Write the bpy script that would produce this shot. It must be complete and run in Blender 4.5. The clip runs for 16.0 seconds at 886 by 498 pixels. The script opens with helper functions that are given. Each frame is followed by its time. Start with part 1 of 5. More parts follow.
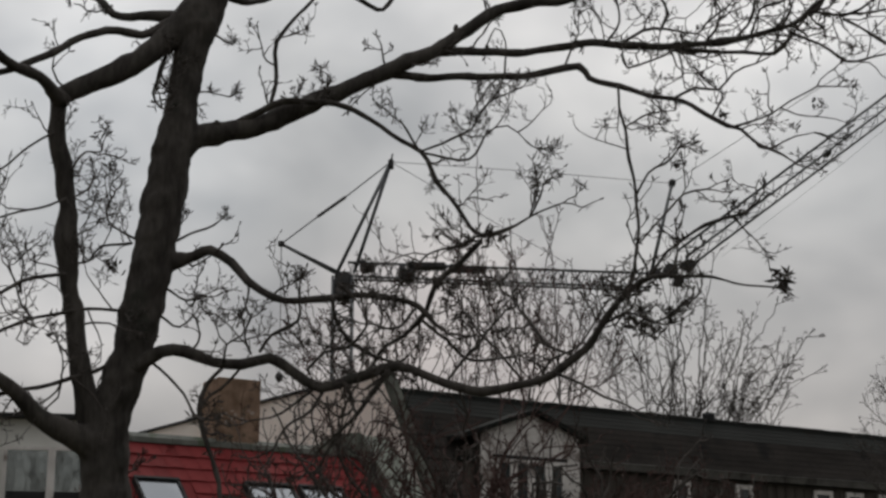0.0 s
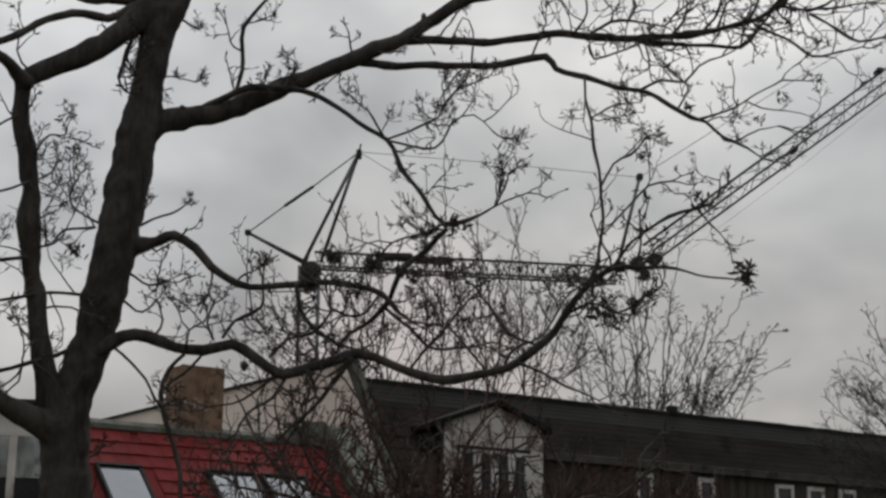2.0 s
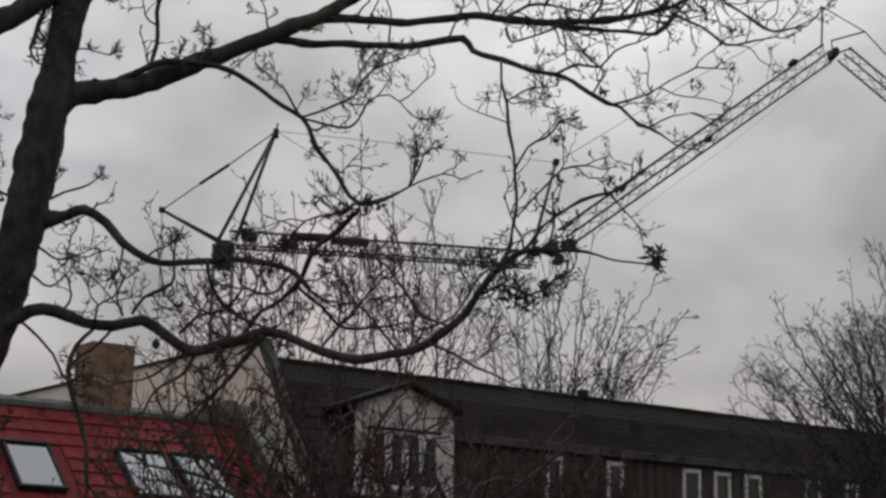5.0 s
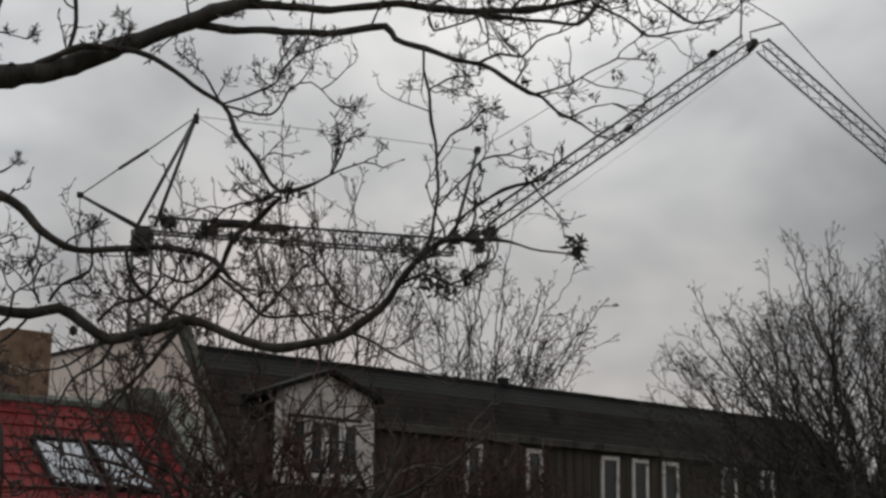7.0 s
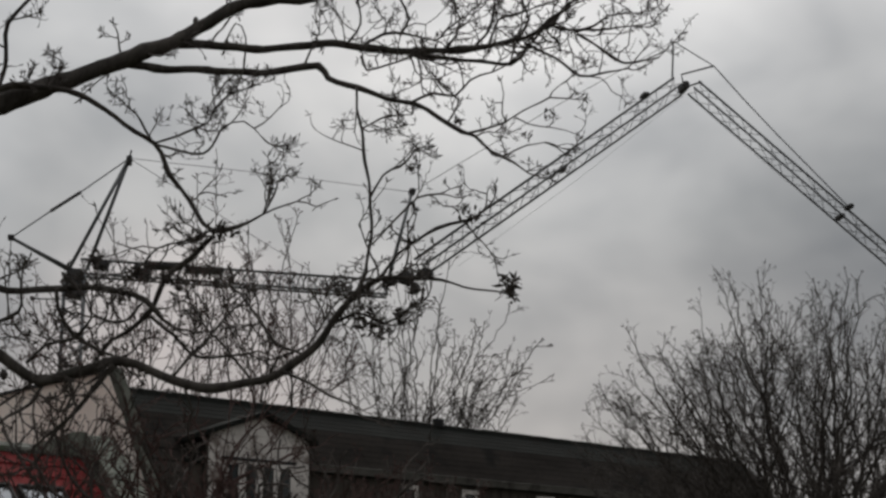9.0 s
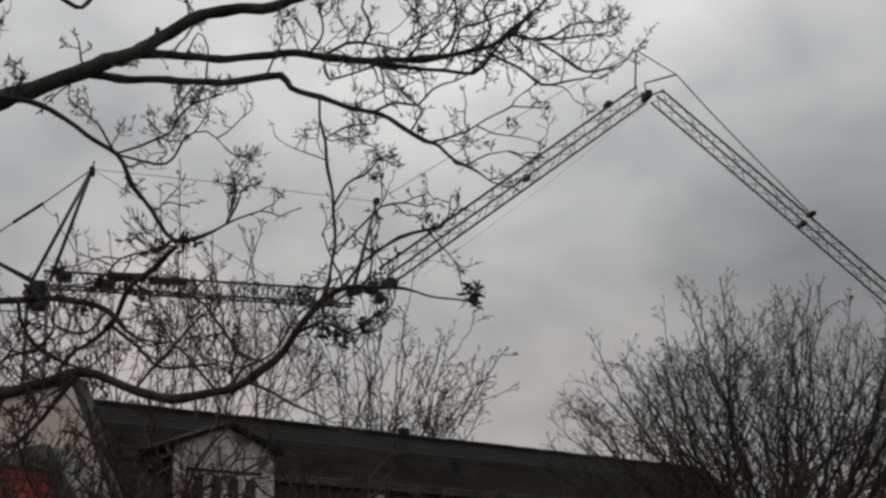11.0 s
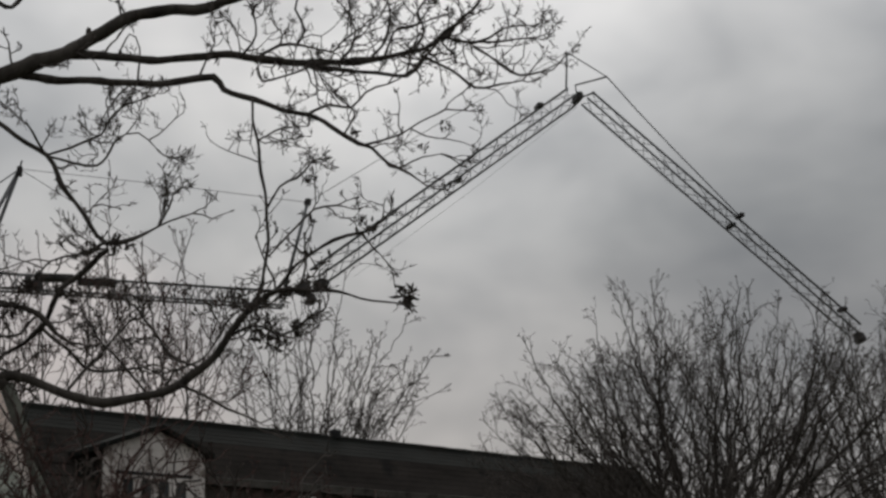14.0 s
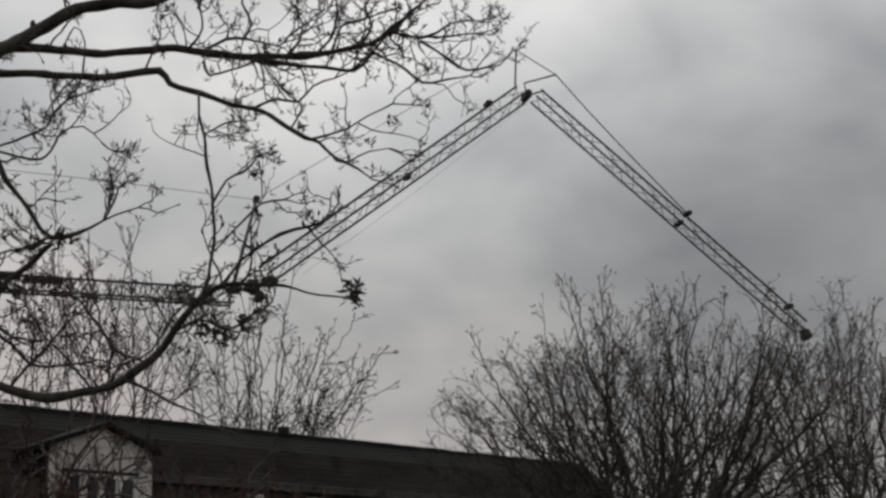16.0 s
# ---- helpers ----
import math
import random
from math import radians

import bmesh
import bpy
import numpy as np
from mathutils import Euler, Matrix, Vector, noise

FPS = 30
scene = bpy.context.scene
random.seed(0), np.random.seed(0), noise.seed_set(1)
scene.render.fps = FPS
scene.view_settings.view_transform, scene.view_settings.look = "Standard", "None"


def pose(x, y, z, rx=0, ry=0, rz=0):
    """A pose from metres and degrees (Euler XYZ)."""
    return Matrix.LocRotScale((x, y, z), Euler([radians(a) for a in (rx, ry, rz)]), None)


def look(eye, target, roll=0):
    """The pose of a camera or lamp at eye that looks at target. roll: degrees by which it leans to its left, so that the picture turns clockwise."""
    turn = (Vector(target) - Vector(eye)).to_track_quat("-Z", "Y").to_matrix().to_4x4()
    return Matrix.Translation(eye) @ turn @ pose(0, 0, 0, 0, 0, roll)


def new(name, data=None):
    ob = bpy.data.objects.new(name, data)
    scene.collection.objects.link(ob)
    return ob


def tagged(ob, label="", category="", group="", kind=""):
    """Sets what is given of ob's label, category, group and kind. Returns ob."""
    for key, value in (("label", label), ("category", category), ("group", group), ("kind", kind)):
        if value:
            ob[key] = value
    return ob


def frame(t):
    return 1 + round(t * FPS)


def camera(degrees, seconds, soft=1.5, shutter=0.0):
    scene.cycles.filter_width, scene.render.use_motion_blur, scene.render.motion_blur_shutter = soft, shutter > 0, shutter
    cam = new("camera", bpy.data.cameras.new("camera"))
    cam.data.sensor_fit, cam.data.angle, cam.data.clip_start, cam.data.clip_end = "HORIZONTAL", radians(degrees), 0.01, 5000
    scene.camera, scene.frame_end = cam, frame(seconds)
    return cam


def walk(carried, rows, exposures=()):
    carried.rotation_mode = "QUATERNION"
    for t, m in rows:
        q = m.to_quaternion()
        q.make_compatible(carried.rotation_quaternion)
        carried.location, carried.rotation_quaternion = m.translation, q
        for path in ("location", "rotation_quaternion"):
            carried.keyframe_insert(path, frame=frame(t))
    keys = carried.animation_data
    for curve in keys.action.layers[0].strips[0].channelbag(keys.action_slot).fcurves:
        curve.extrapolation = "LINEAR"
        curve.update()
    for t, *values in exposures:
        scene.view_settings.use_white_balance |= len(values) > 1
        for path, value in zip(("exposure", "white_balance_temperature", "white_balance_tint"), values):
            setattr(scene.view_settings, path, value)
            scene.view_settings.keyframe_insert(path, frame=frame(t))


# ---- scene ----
cam = camera(31.28, 16.0, soft=2.8)


def aim(x, y, z, yaw, pitch, roll):
    """A camera pose from its place, its turn to the right, its tilt upwards and its lean, in degrees."""
    return Matrix.Translation((x, y, z)) @ Matrix.Rotation(radians(-yaw), 4, 'Z') @ Matrix.Rotation(radians(90 + pitch), 4, 'X') @ Matrix.Rotation(radians(roll), 4, 'Z')


PATH = [
    (0.0, aim(-0.053, -0.003, 5.548, 0.000, 13.751, 0.378)),
    (0.5, aim(-0.014, -0.008, 5.517, 0.597, 13.704, 0.447)),
    (1.0, aim(0.026, 0.015, 5.492, 0.869, 13.654, 0.512)),
    (1.5, aim(-0.016, 0.008, 5.515, 1.021, 13.562, 0.716)),
    (2.0, aim(-0.026, -0.001, 5.522, 1.216, 13.454, 0.850)),
    (2.5, aim(-0.024, 0.007, 5.532, 1.500, 13.337, 1.066)),
    (3.0, aim(-0.019, 0.000, 5.506, 1.677, 13.360, 0.944)),
    (3.5, aim(0.010, -0.020, 5.508, 1.656, 13.306, 1.023)),
    (4.0, aim(0.005, -0.014, 5.509, 1.919, 13.205, 0.941)),
    (4.5, aim(-0.001, -0.002, 5.505, 3.190, 13.008, 1.350)),
    (4.7, aim(-0.001, -0.002, 5.504, 3.676, 12.940, 1.339)),
    (6.8, aim(-0.009, 0.013, 5.506, 7.218, 12.517, 0.709)),
    (7.0, aim(-0.003, 0.012, 5.522, 7.289, 12.453, 0.875)),
    (7.5, aim(0.006, -0.008, 5.493, 7.835, 12.529, 0.747)),
    (8.0, aim(-0.006, 0.023, 5.494, 8.977, 13.043, 0.283)),
    (8.5, aim(0.004, 0.029, 5.499, 9.459, 13.644, 0.120)),
    (11.0, aim(0.022, 0.004, 5.488, 10.996, 14.322, -0.546)),
    (11.5, aim(0.016, 0.010, 5.467, 11.684, 14.373, -1.032)),
    (12.0, aim(0.011, 0.002, 5.485, 12.402, 14.353, -1.046)),
    (12.5, aim(0.011, -0.010, 5.494, 12.745, 14.346, -1.055)),
    (13.0, aim(0.009, 0.004, 5.495, 13.010, 14.331, -1.106)),
    (13.5, aim(-0.006, -0.003, 5.489, 13.306, 14.323, -1.228)),
    (14.0, aim(-0.002, -0.006, 5.503, 13.570, 14.314, -1.120)),
    (14.5, aim(0.004, 0.007, 5.506, 13.830, 14.316, -1.070)),
    (15.0, aim(0.010, -0.018, 5.475, 14.060, 14.305, -1.479)),
    (15.5, aim(0.025, -0.031, 5.455, 14.713, 14.250, -1.654)),
    (16.0, aim(0.020, -0.005, 5.473, 15.455, 14.194, -1.560)),
]
walk(cam, PATH, exposures=((0.0, 0.12), (4.5, 0.17), (7.0, 0.24), (8.5, 0.11), (11.0, 0.02), (16.0, 0.04)))

# ---- sky and light: an overcast afternoon, brighter behind the houses ----
world = bpy.data.worlds.new("overcast_sky")
scene.world = world
world.use_nodes = True
wn, wl = world.node_tree.nodes, world.node_tree.links
wn.clear()
w_out = wn.new("ShaderNodeOutputWorld")
w_bg = wn.new("ShaderNodeBackground")
w_sky = wn.new("ShaderNodeTexSky")
w_sky.sky_type, w_sky.sun_disc = "NISHITA", False
w_sky.sun_elevation, w_sky.sun_rotation = radians(40), radians(10)
w_sky.air_density, w_sky.dust_density = 1.0, 3.0
w_co = wn.new("ShaderNodeTexCoord")
w_map = wn.new("ShaderNodeMapping")
w_map.inputs["Scale"].default_value = (2.2, 2.2, 3.4)
w_map.inputs["Location"].default_value = (1.9, 0.4, 0.7)
w_noise = wn.new("ShaderNodeTexNoise")
w_noise.inputs["Scale"].default_value = 2.8
w_noise.inputs["Detail"].default_value = 3.5
w_noise.inputs["Roughness"].default_value = 0.54
w_noise.inputs["Distortion"].default_value = 0.15
w_ramp = wn.new("ShaderNodeValToRGB")
w_ramp.color_ramp.elements[0].position, w_ramp.color_ramp.elements[1].position = 0.30, 0.70
w_ramp.color_ramp.elements[0].color = (0.235, 0.245, 0.256, 1)
w_ramp.color_ramp.elements[1].color = (0.480, 0.476, 0.470, 1)
w_dim = wn.new("ShaderNodeMix")
w_dim.data_type, w_dim.blend_type = "RGBA", "MULTIPLY"
w_dim.inputs["Factor"].default_value = 1.0
w_dim.inputs["B"].default_value = (0.09, 0.09, 0.09, 1)
w_mix = wn.new("ShaderNodeMix")
w_mix.data_type = "RGBA"
w_mix.inputs["Factor"].default_value = 0.94
wl.new(w_co.outputs["Generated"], w_map.inputs["Vector"])
wl.new(w_map.outputs["Vector"], w_noise.inputs["Vector"])
wl.new(w_noise.outputs["Fac"], w_ramp.inputs["Fac"])
wl.new(w_sky.outputs["Color"], w_dim.inputs["A"])
wl.new(w_dim.outputs["Result"], w_mix.inputs["A"])
wl.new(w_ramp.outputs["Color"], w_mix.inputs["B"])
# the hidden sun brightens the clouds around it, the zenith is lighter than the horizon
SUN_AZ, SUN_EL = 10.0, 40.0
sun_way = (math.sin(radians(SUN_AZ)) * math.cos(radians(SUN_EL)), math.cos(radians(SUN_AZ)) * math.cos(radians(SUN_EL)), math.sin(radians(SUN_EL)))
w_dot = wn.new("ShaderNodeVectorMath")
w_dot.operation = "DOT_PRODUCT"
w_dot.inputs[1].default_value = sun_way
wl.new(w_co.outputs["Generated"], w_dot.inputs[0])
w_pos = wn.new("ShaderNodeMath")
w_pos.operation = "MAXIMUM"
w_pos.inputs[1].default_value = 0.0
wl.new(w_dot.outputs["Value"], w_pos.inputs[0])
w_pow = wn.new("ShaderNodeMath")
w_pow.operation = "POWER"
w_pow.inputs[1].default_value = 11.0
wl.new(w_pos.outputs[0], w_pow.inputs[0])
w_glow = wn.new("ShaderNodeMapRange")
w_glow.inputs["To Min"].default_value, w_glow.inputs["To Max"].default_value = 0.76, 1.86
wl.new(w_pow.outputs[0], w_glow.inputs["Value"])
w_sep = wn.new("ShaderNodeSeparateXYZ")
wl.new(w_co.outputs["Generated"], w_sep.inputs["Vector"])
w_grad = wn.new("ShaderNodeValToRGB")
w_grad.color_ramp.elements[0].position, w_grad.color_ramp.elements[1].position = 0.0, 1.0
w_grad.color_ramp.elements[0].color = (1.12, 1.05, 1.03, 1)
w_grad.color_ramp.elements[1].color = (3.0, 3.0, 3.03, 1)
for high, tone in ((0.12, (1.07, 1.035, 1.025, 1)), (0.26, (0.93, 0.94, 0.945, 1)), (0.45, (1.25, 1.26, 1.27, 1)), (0.7, (2.3, 2.3, 2.32, 1))):
    w_grad.color_ramp.elements.new(high).color = tone
wl.new(w_sep.outputs["Z"], w_grad.inputs["Fac"])
w_mul = wn.new("ShaderNodeMix")
w_mul.data_type, w_mul.blend_type = "RGBA", "MULTIPLY"
w_mul.inputs["Factor"].default_value = 1.0
wl.new(w_mix.outputs["Result"], w_mul.inputs["A"])
wl.new(w_grad.outputs["Color"], w_mul.inputs["B"])
# thin places in the cloud cover let more light through, thick ones less
w_last = w_mul.outputs["Result"]
for az, el, wide, tone in ((0.0, 8.6, 7.5, (1.24, 1.17, 1.15)), (-14.0, 15.5, 9.5, (1.42, 1.42, 1.42)), (25.5, 15.0, 12.0, (0.75, 0.76, 0.77)), (-6.0, 22.0, 8.0, (0.84, 0.85, 0.86)), (15.5, 20.0, 9.0, (1.12, 1.12, 1.12))):
    way = (math.sin(radians(az)) * math.cos(radians(el)), math.cos(radians(az)) * math.cos(radians(el)), math.sin(radians(el)))
    c_dot = wn.new("ShaderNodeVectorMath")
    c_dot.operation = "DOT_PRODUCT"
    c_dot.inputs[1].default_value = way
    wl.new(w_co.outputs["Generated"], c_dot.inputs[0])
    c_fac = wn.new("ShaderNodeMapRange")
    c_fac.interpolation_type = "SMOOTHERSTEP"
    c_fac.inputs["From Min"].default_value, c_fac.inputs["From Max"].default_value = math.cos(radians(wide)), 1.0
    wl.new(c_dot.outputs["Value"], c_fac.inputs["Value"])
    c_mul = wn.new("ShaderNodeMix")
    c_mul.data_type, c_mul.blend_type = "RGBA", "MULTIPLY"
    c_mul.inputs["B"].default_value = (*tone, 1)
    wl.new(c_fac.outputs["Result"], c_mul.inputs["Factor"])
    wl.new(w_last, c_mul.inputs["A"])
    w_last = c_mul.outputs["Result"]
wl.new(w_last, w_bg.inputs["Color"])
wl.new(w_glow.outputs["Result"], w_bg.inputs["Strength"])
wl.new(w_bg.outputs["Background"], w_out.inputs["Surface"])

sun = new("sun", bpy.data.lights.new("sun", "SUN"))
sun.data.energy, sun.data.angle, sun.data.color = 0.5, radians(25), (1.0, 0.96, 0.91)
sun.matrix_world = look(tuple(60 * q for q in sun_way), (0, 0, 0))


# ---- materials ----
def mat(name, a, b, scale=6.0, rough=0.8, metal=0.0, bump=0.3, fine=40.0, stretch=(1, 1, 1), ior=1.45, vary=0.0, stain=None, stain_at=0.6, spec=0.5):
    """Two tones mixed by a broad and a fine noise, with fine relief; vary: change from object to object; stain: a third tone in patches."""
    m = bpy.data.materials.new(name)
    m.use_nodes = True
    n, l = m.node_tree.nodes, m.node_tree.links
    bsdf = n["Principled BSDF"]
    co, mp = n.new("ShaderNodeTexCoord"), n.new("ShaderNodeMapping")
    mp.inputs["Scale"].default_value = stretch
    l.new(co.outputs["Object"], mp.inputs["Vector"])
    big, small = n.new("ShaderNodeTexNoise"), n.new("ShaderNodeTexNoise")
    big.inputs["Scale"].default_value, big.inputs["Detail"].default_value = scale, 6
    small.inputs["Scale"].default_value, small.inputs["Detail"].default_value = fine, 4
    for q in (big, small):
        l.new(mp.outputs["Vector"], q.inputs["Vector"])
    ad = n.new("ShaderNodeMath")
    ad.operation = "MULTIPLY_ADD"
    l.new(small.outputs["Fac"], ad.inputs[0])
    ad.inputs[1].default_value = 0.5
    sub = n.new("ShaderNodeMath")
    sub.operation = "SUBTRACT"
    l.new(big.outputs["Fac"], sub.inputs[0])
    sub.inputs[1].default_value = 0.25
    l.new(sub.outputs[0], ad.inputs[2])
    ramp = n.new("ShaderNodeValToRGB")
    ramp.color_ramp.elements[0].position, ramp.color_ramp.elements[1].position = 0.3, 0.7
    ramp.color_ramp.elements[0].color, ramp.color_ramp.elements[1].color = (*a, 1), (*b, 1)
    l.new(ad.outputs[0], ramp.inputs["Fac"])
    colour = ramp.outputs["Color"]
    if vary:
        info, hsv = n.new("ShaderNodeObjectInfo"), n.new("ShaderNodeHueSaturation")
        rng = n.new("ShaderNodeMapRange")
        rng.inputs["To Min"].default_value, rng.inputs["To Max"].default_value = 1 - vary, 1 + vary
        l.new(info.outputs["Random"], rng.inputs["Value"])
        l.new(rng.outputs["Result"], hsv.inputs["Value"])
        l.new(colour, hsv.inputs["Color"])
        colour = hsv.outputs["Color"]
    if stain:
        spots = n.new("ShaderNodeTexNoise")
        spots.inputs["Scale"].default_value, spots.inputs["Detail"].default_value = scale * 0.8, 8
        off = n.new("ShaderNodeMapping")
        off.inputs["Location"].default_value = (3.1, 1.7, 5.2)
        l.new(co.outputs["Object"], off.inputs["Vector"])
        l.new(off.outputs["Vector"], spots.inputs["Vector"])
        r2 = n.new("ShaderNodeValToRGB")
        r2.color_ramp.elements[0].position, r2.color_ramp.elements[1].position = stain_at, stain_at + 0.09
        l.new(spots.outputs["Fac"], r2.inputs["Fac"])
        mx = n.new("ShaderNodeMix")
        mx.data_type = "RGBA"
        l.new(r2.outputs["Color"], mx.inputs["Factor"])
        l.new(colour, mx.inputs["A"])
        mx.inputs["B"].default_value = (*stain, 1)
        colour = mx.outputs["Result"]
    l.new(colour, bsdf.inputs["Base Color"])
    bsdf.inputs["Roughness"].default_value, bsdf.inputs["Metallic"].default_value = rough, metal
    bsdf.inputs["IOR"].default_value = ior
    bsdf.inputs["Specular IOR Level"].default_value = spec
    if bump:
        bp = n.new("ShaderNodeBump")
        bp.inputs["Strength"].default_value, bp.inputs["Distance"].default_value = bump, 0.01
        l.new(ad.outputs[0], bp.inputs["Height"])
        l.new(bp.outputs["Normal"], bsdf.inputs["Normal"])
    return m


BARK = mat("bark", (0.031, 0.027, 0.024), (0.086, 0.076, 0.067), 5, 0.9, bump=1.0, fine=26, stretch=(1, 1, 0.28), stain=(0.042, 0.040, 0.034), stain_at=0.6, spec=0.15)
TWIG = mat("twig_bark", (0.042, 0.036, 0.032), (0.098, 0.084, 0.075), 8, 0.85, spec=0.15)
TWIG_RED = mat("reddish_twig_bark", (0.042, 0.025, 0.022), (0.096, 0.058, 0.050), 8, 0.85, spec=0.15)
TILE_RED = mat("red_clay_tile", (0.120, 0.015, 0.015), (0.190, 0.028, 0.027), 3, 0.85, bump=0.25, fine=60, vary=0.14, stain=(0.075, 0.018, 0.016), stain_at=0.6, spec=0.2)
SLATE = mat("dark_roof_slate", (0.0092, 0.0098, 0.0085), (0.0188, 0.0198, 0.0174), 1.6, 0.9, fine=30, stretch=(0.35, 1, 1), stain=(0.0135, 0.013, 0.011), stain_at=0.56, spec=0.08)
SLATE_BROWN = mat("dark_brown_slate", (0.016, 0.0135, 0.0115), (0.034, 0.029, 0.025), 1.4, 0.9, fine=26, stretch=(0.3, 1, 1), stain=(0.012, 0.011, 0.010), stain_at=0.55, spec=0.1)
CLAD = mat("dark_cladding", (0.0419, 0.0351, 0.0297), (0.0810, 0.0702, 0.0594), 2.0, 0.75, fine=45, stretch=(3, 3, 0.3), spec=0.1)
ZINC = mat("weathered_zinc", (0.085, 0.088, 0.072), (0.165, 0.168, 0.145), 3, 0.55, 0.3, stain=(0.065, 0.078, 0.048), stain_at=0.56)
VERGE = mat("grey_green_render", (0.095, 0.100, 0.082), (0.170, 0.176, 0.148), 2.2, 0.85, stain=(0.060, 0.065, 0.050), spec=0.15)
VERGE_DARK = mat("dark_grey_render", (0.050, 0.052, 0.042), (0.100, 0.102, 0.084), 2.2, 0.85, stain=(0.036, 0.039, 0.031), spec=0.15)
LEAD = mat("weathered_lead", (0.095, 0.102, 0.082), (0.170, 0.178, 0.146), 2.4, 0.7, stain=(0.07, 0.078, 0.058), stain_at=0.58, spec=0.2)
CREAM = mat("cream_render", (0.70, 0.60, 0.53), (0.84, 0.75, 0.68), 0.7, 0.9, fine=70, stain=(0.50, 0.41, 0.35), stain_at=0.66, spec=0.2)
PALE = mat("pale_grey_render", (0.52, 0.50, 0.46), (0.68, 0.66, 0.61), 1.2, 0.9, fine=70)
WHITE = mat("white_paint", (0.44, 0.405, 0.375), (0.66, 0.62, 0.58), 2.2, 0.6, bump=0.1, stain=(0.20, 0.165, 0.145), stain_at=0.53)
BRICK = mat("old_chimney_brick", (0.165, 0.108, 0.072), (0.300, 0.205, 0.145), 5, 0.9, fine=55, bump=0.6, stain=(0.095, 0.080, 0.055), stain_at=0.6, spec=0.15)
LIME = mat("lime_bloom", (0.26, 0.21, 0.17), (0.42, 0.36, 0.31), 9, 0.9)
FRAME_DARK = mat("dark_metal_frame", (0.017, 0.017, 0.017), (0.032, 0.032, 0.031), 5, 0.65, 0.0, spec=0.15)
STEEL = mat("crane_steel", (0.060, 0.062, 0.064), (0.125, 0.128, 0.130), 1.2, 0.5, 0.2, fine=12)
STEEL_DARK = mat("crane_machinery", (0.022, 0.020, 0.020), (0.060, 0.055, 0.052), 1.4, 0.6, 0.2)
ROPE = mat("steel_rope", (0.10, 0.10, 0.10), (0.18, 0.18, 0.18), 2, 0.5, 0.3)
GROUND = mat("grass_and_soil", (0.035, 0.04, 0.02), (0.085, 0.08, 0.05), 0.25, 0.95, fine=4)


def glass(name, tone, rough, ior):
    m = bpy.data.materials.new(name)
    m.use_nodes = True
    b = m.node_tree.nodes["Principled BSDF"]
    b.inputs["Base Color"].default_value = (*tone, 1)
    b.inputs["Roughness"].default_value, b.inputs["IOR"].default_value = rough, ior
    wave = m.node_tree.nodes.new("ShaderNodeTexNoise")
    wave.inputs["Scale"].default_value = 1.4
    bp = m.node_tree.nodes.new("ShaderNodeBump")
    bp.inputs["Strength"].default_value, bp.inputs["Distance"].default_value = 0.05, 0.05
    m.node_tree.links.new(wave.outputs["Fac"], bp.inputs["Height"])
    m.node_tree.links.new(bp.outputs["Normal"], b.inputs["Normal"])
    return m


PANE = glass("window_glass", (0.02, 0.025, 0.025), 0.03, 1.45)
PANE_PALE = glass("mirroring_glass", (0.30, 0.325, 0.31), 0.03, 1.6)
PANE_PALE.node_tree.nodes["Principled BSDF"].inputs["Metallic"].default_value = 0.85
RUST = mat("dull_brown_gutter", (0.064, 0.060, 0.053), (0.118, 0.111, 0.099), 2.5, 0.8, stain=(0.042, 0.038, 0.033), stain_at=0.55, spec=0.2)
PANE_ROOF = glass("coated_roof_glass", (0.175, 0.185, 0.195), 0.03, 1.6)
PANE_ROOF.node_tree.nodes["Principled BSDF"].inputs["Metallic"].default_value = 0.85


# ---- building helpers ----
def thing(name, label, category, at=(0, 0, 0), turn=0.0, group="", kind=""):
    ob = new(name)
    ob.matrix_basis = pose(*at, 0, 0, turn)
    return tagged(ob, label, category, group, kind)


def part(name, data, material, parent, label="", smooth=False):
    """data: a bmesh, or a (verts, faces) pair; one mesh object under its parent."""
    me = bpy.data.meshes.new(name)
    if isinstance(data, tuple):
        me.from_pydata(data[0], [], data[1])
    else:
        bmesh.ops.recalc_face_normals(data, faces=data.faces)
        data.to_mesh(me)
        data.free()
    if smooth:
        me.polygons.foreach_set("use_smooth", [True] * len(me.polygons))
    me.materials.append(material)
    ob = new(name, me)
    ob.parent = parent
    return tagged(ob, label)


def box(x0, x1, y0, y1, z0, z1, bevel=0.0, bm=None):
    bm = bm or bmesh.new()
    vs = [bm.verts.new((x, y, z)) for x in (x0, x1) for y in (y0, y1) for z in (z0, z1)]
    made = [bm.faces.new([vs[i] for i in q]) for q in ((0, 1, 3, 2), (4, 6, 7, 5), (0, 4, 5, 1), (2, 3, 7, 6), (0, 2, 6, 4), (1, 5, 7, 3))]
    if bevel:
        edges = {e for f in made for e in f.edges}
        bmesh.ops.bevel(bm, geom=list(edges), offset=bevel, segments=2, affect="EDGES")
    return bm


def prism(outline, axis, lo, hi, bm=None):
    """An outline of (u, v) pulled along an axis: x gives (lo..hi, u, v), y gives (u, lo..hi, v)."""
    bm = bm or bmesh.new()
    put = (lambda u, v, w: (w, u, v)) if axis == "x" else (lambda u, v, w: (u, w, v))
    a = [bm.verts.new(put(u, v, lo)) for u, v in outline]
    b = [bm.verts.new(put(u, v, hi)) for u, v in outline]
    bm.faces.new(a), bm.faces.new(b[::-1])
    for i in range(len(a)):
        j = (i + 1) % len(a)
        bm.faces.new((a[i], b[i], b[j], a[j]))
    return bm


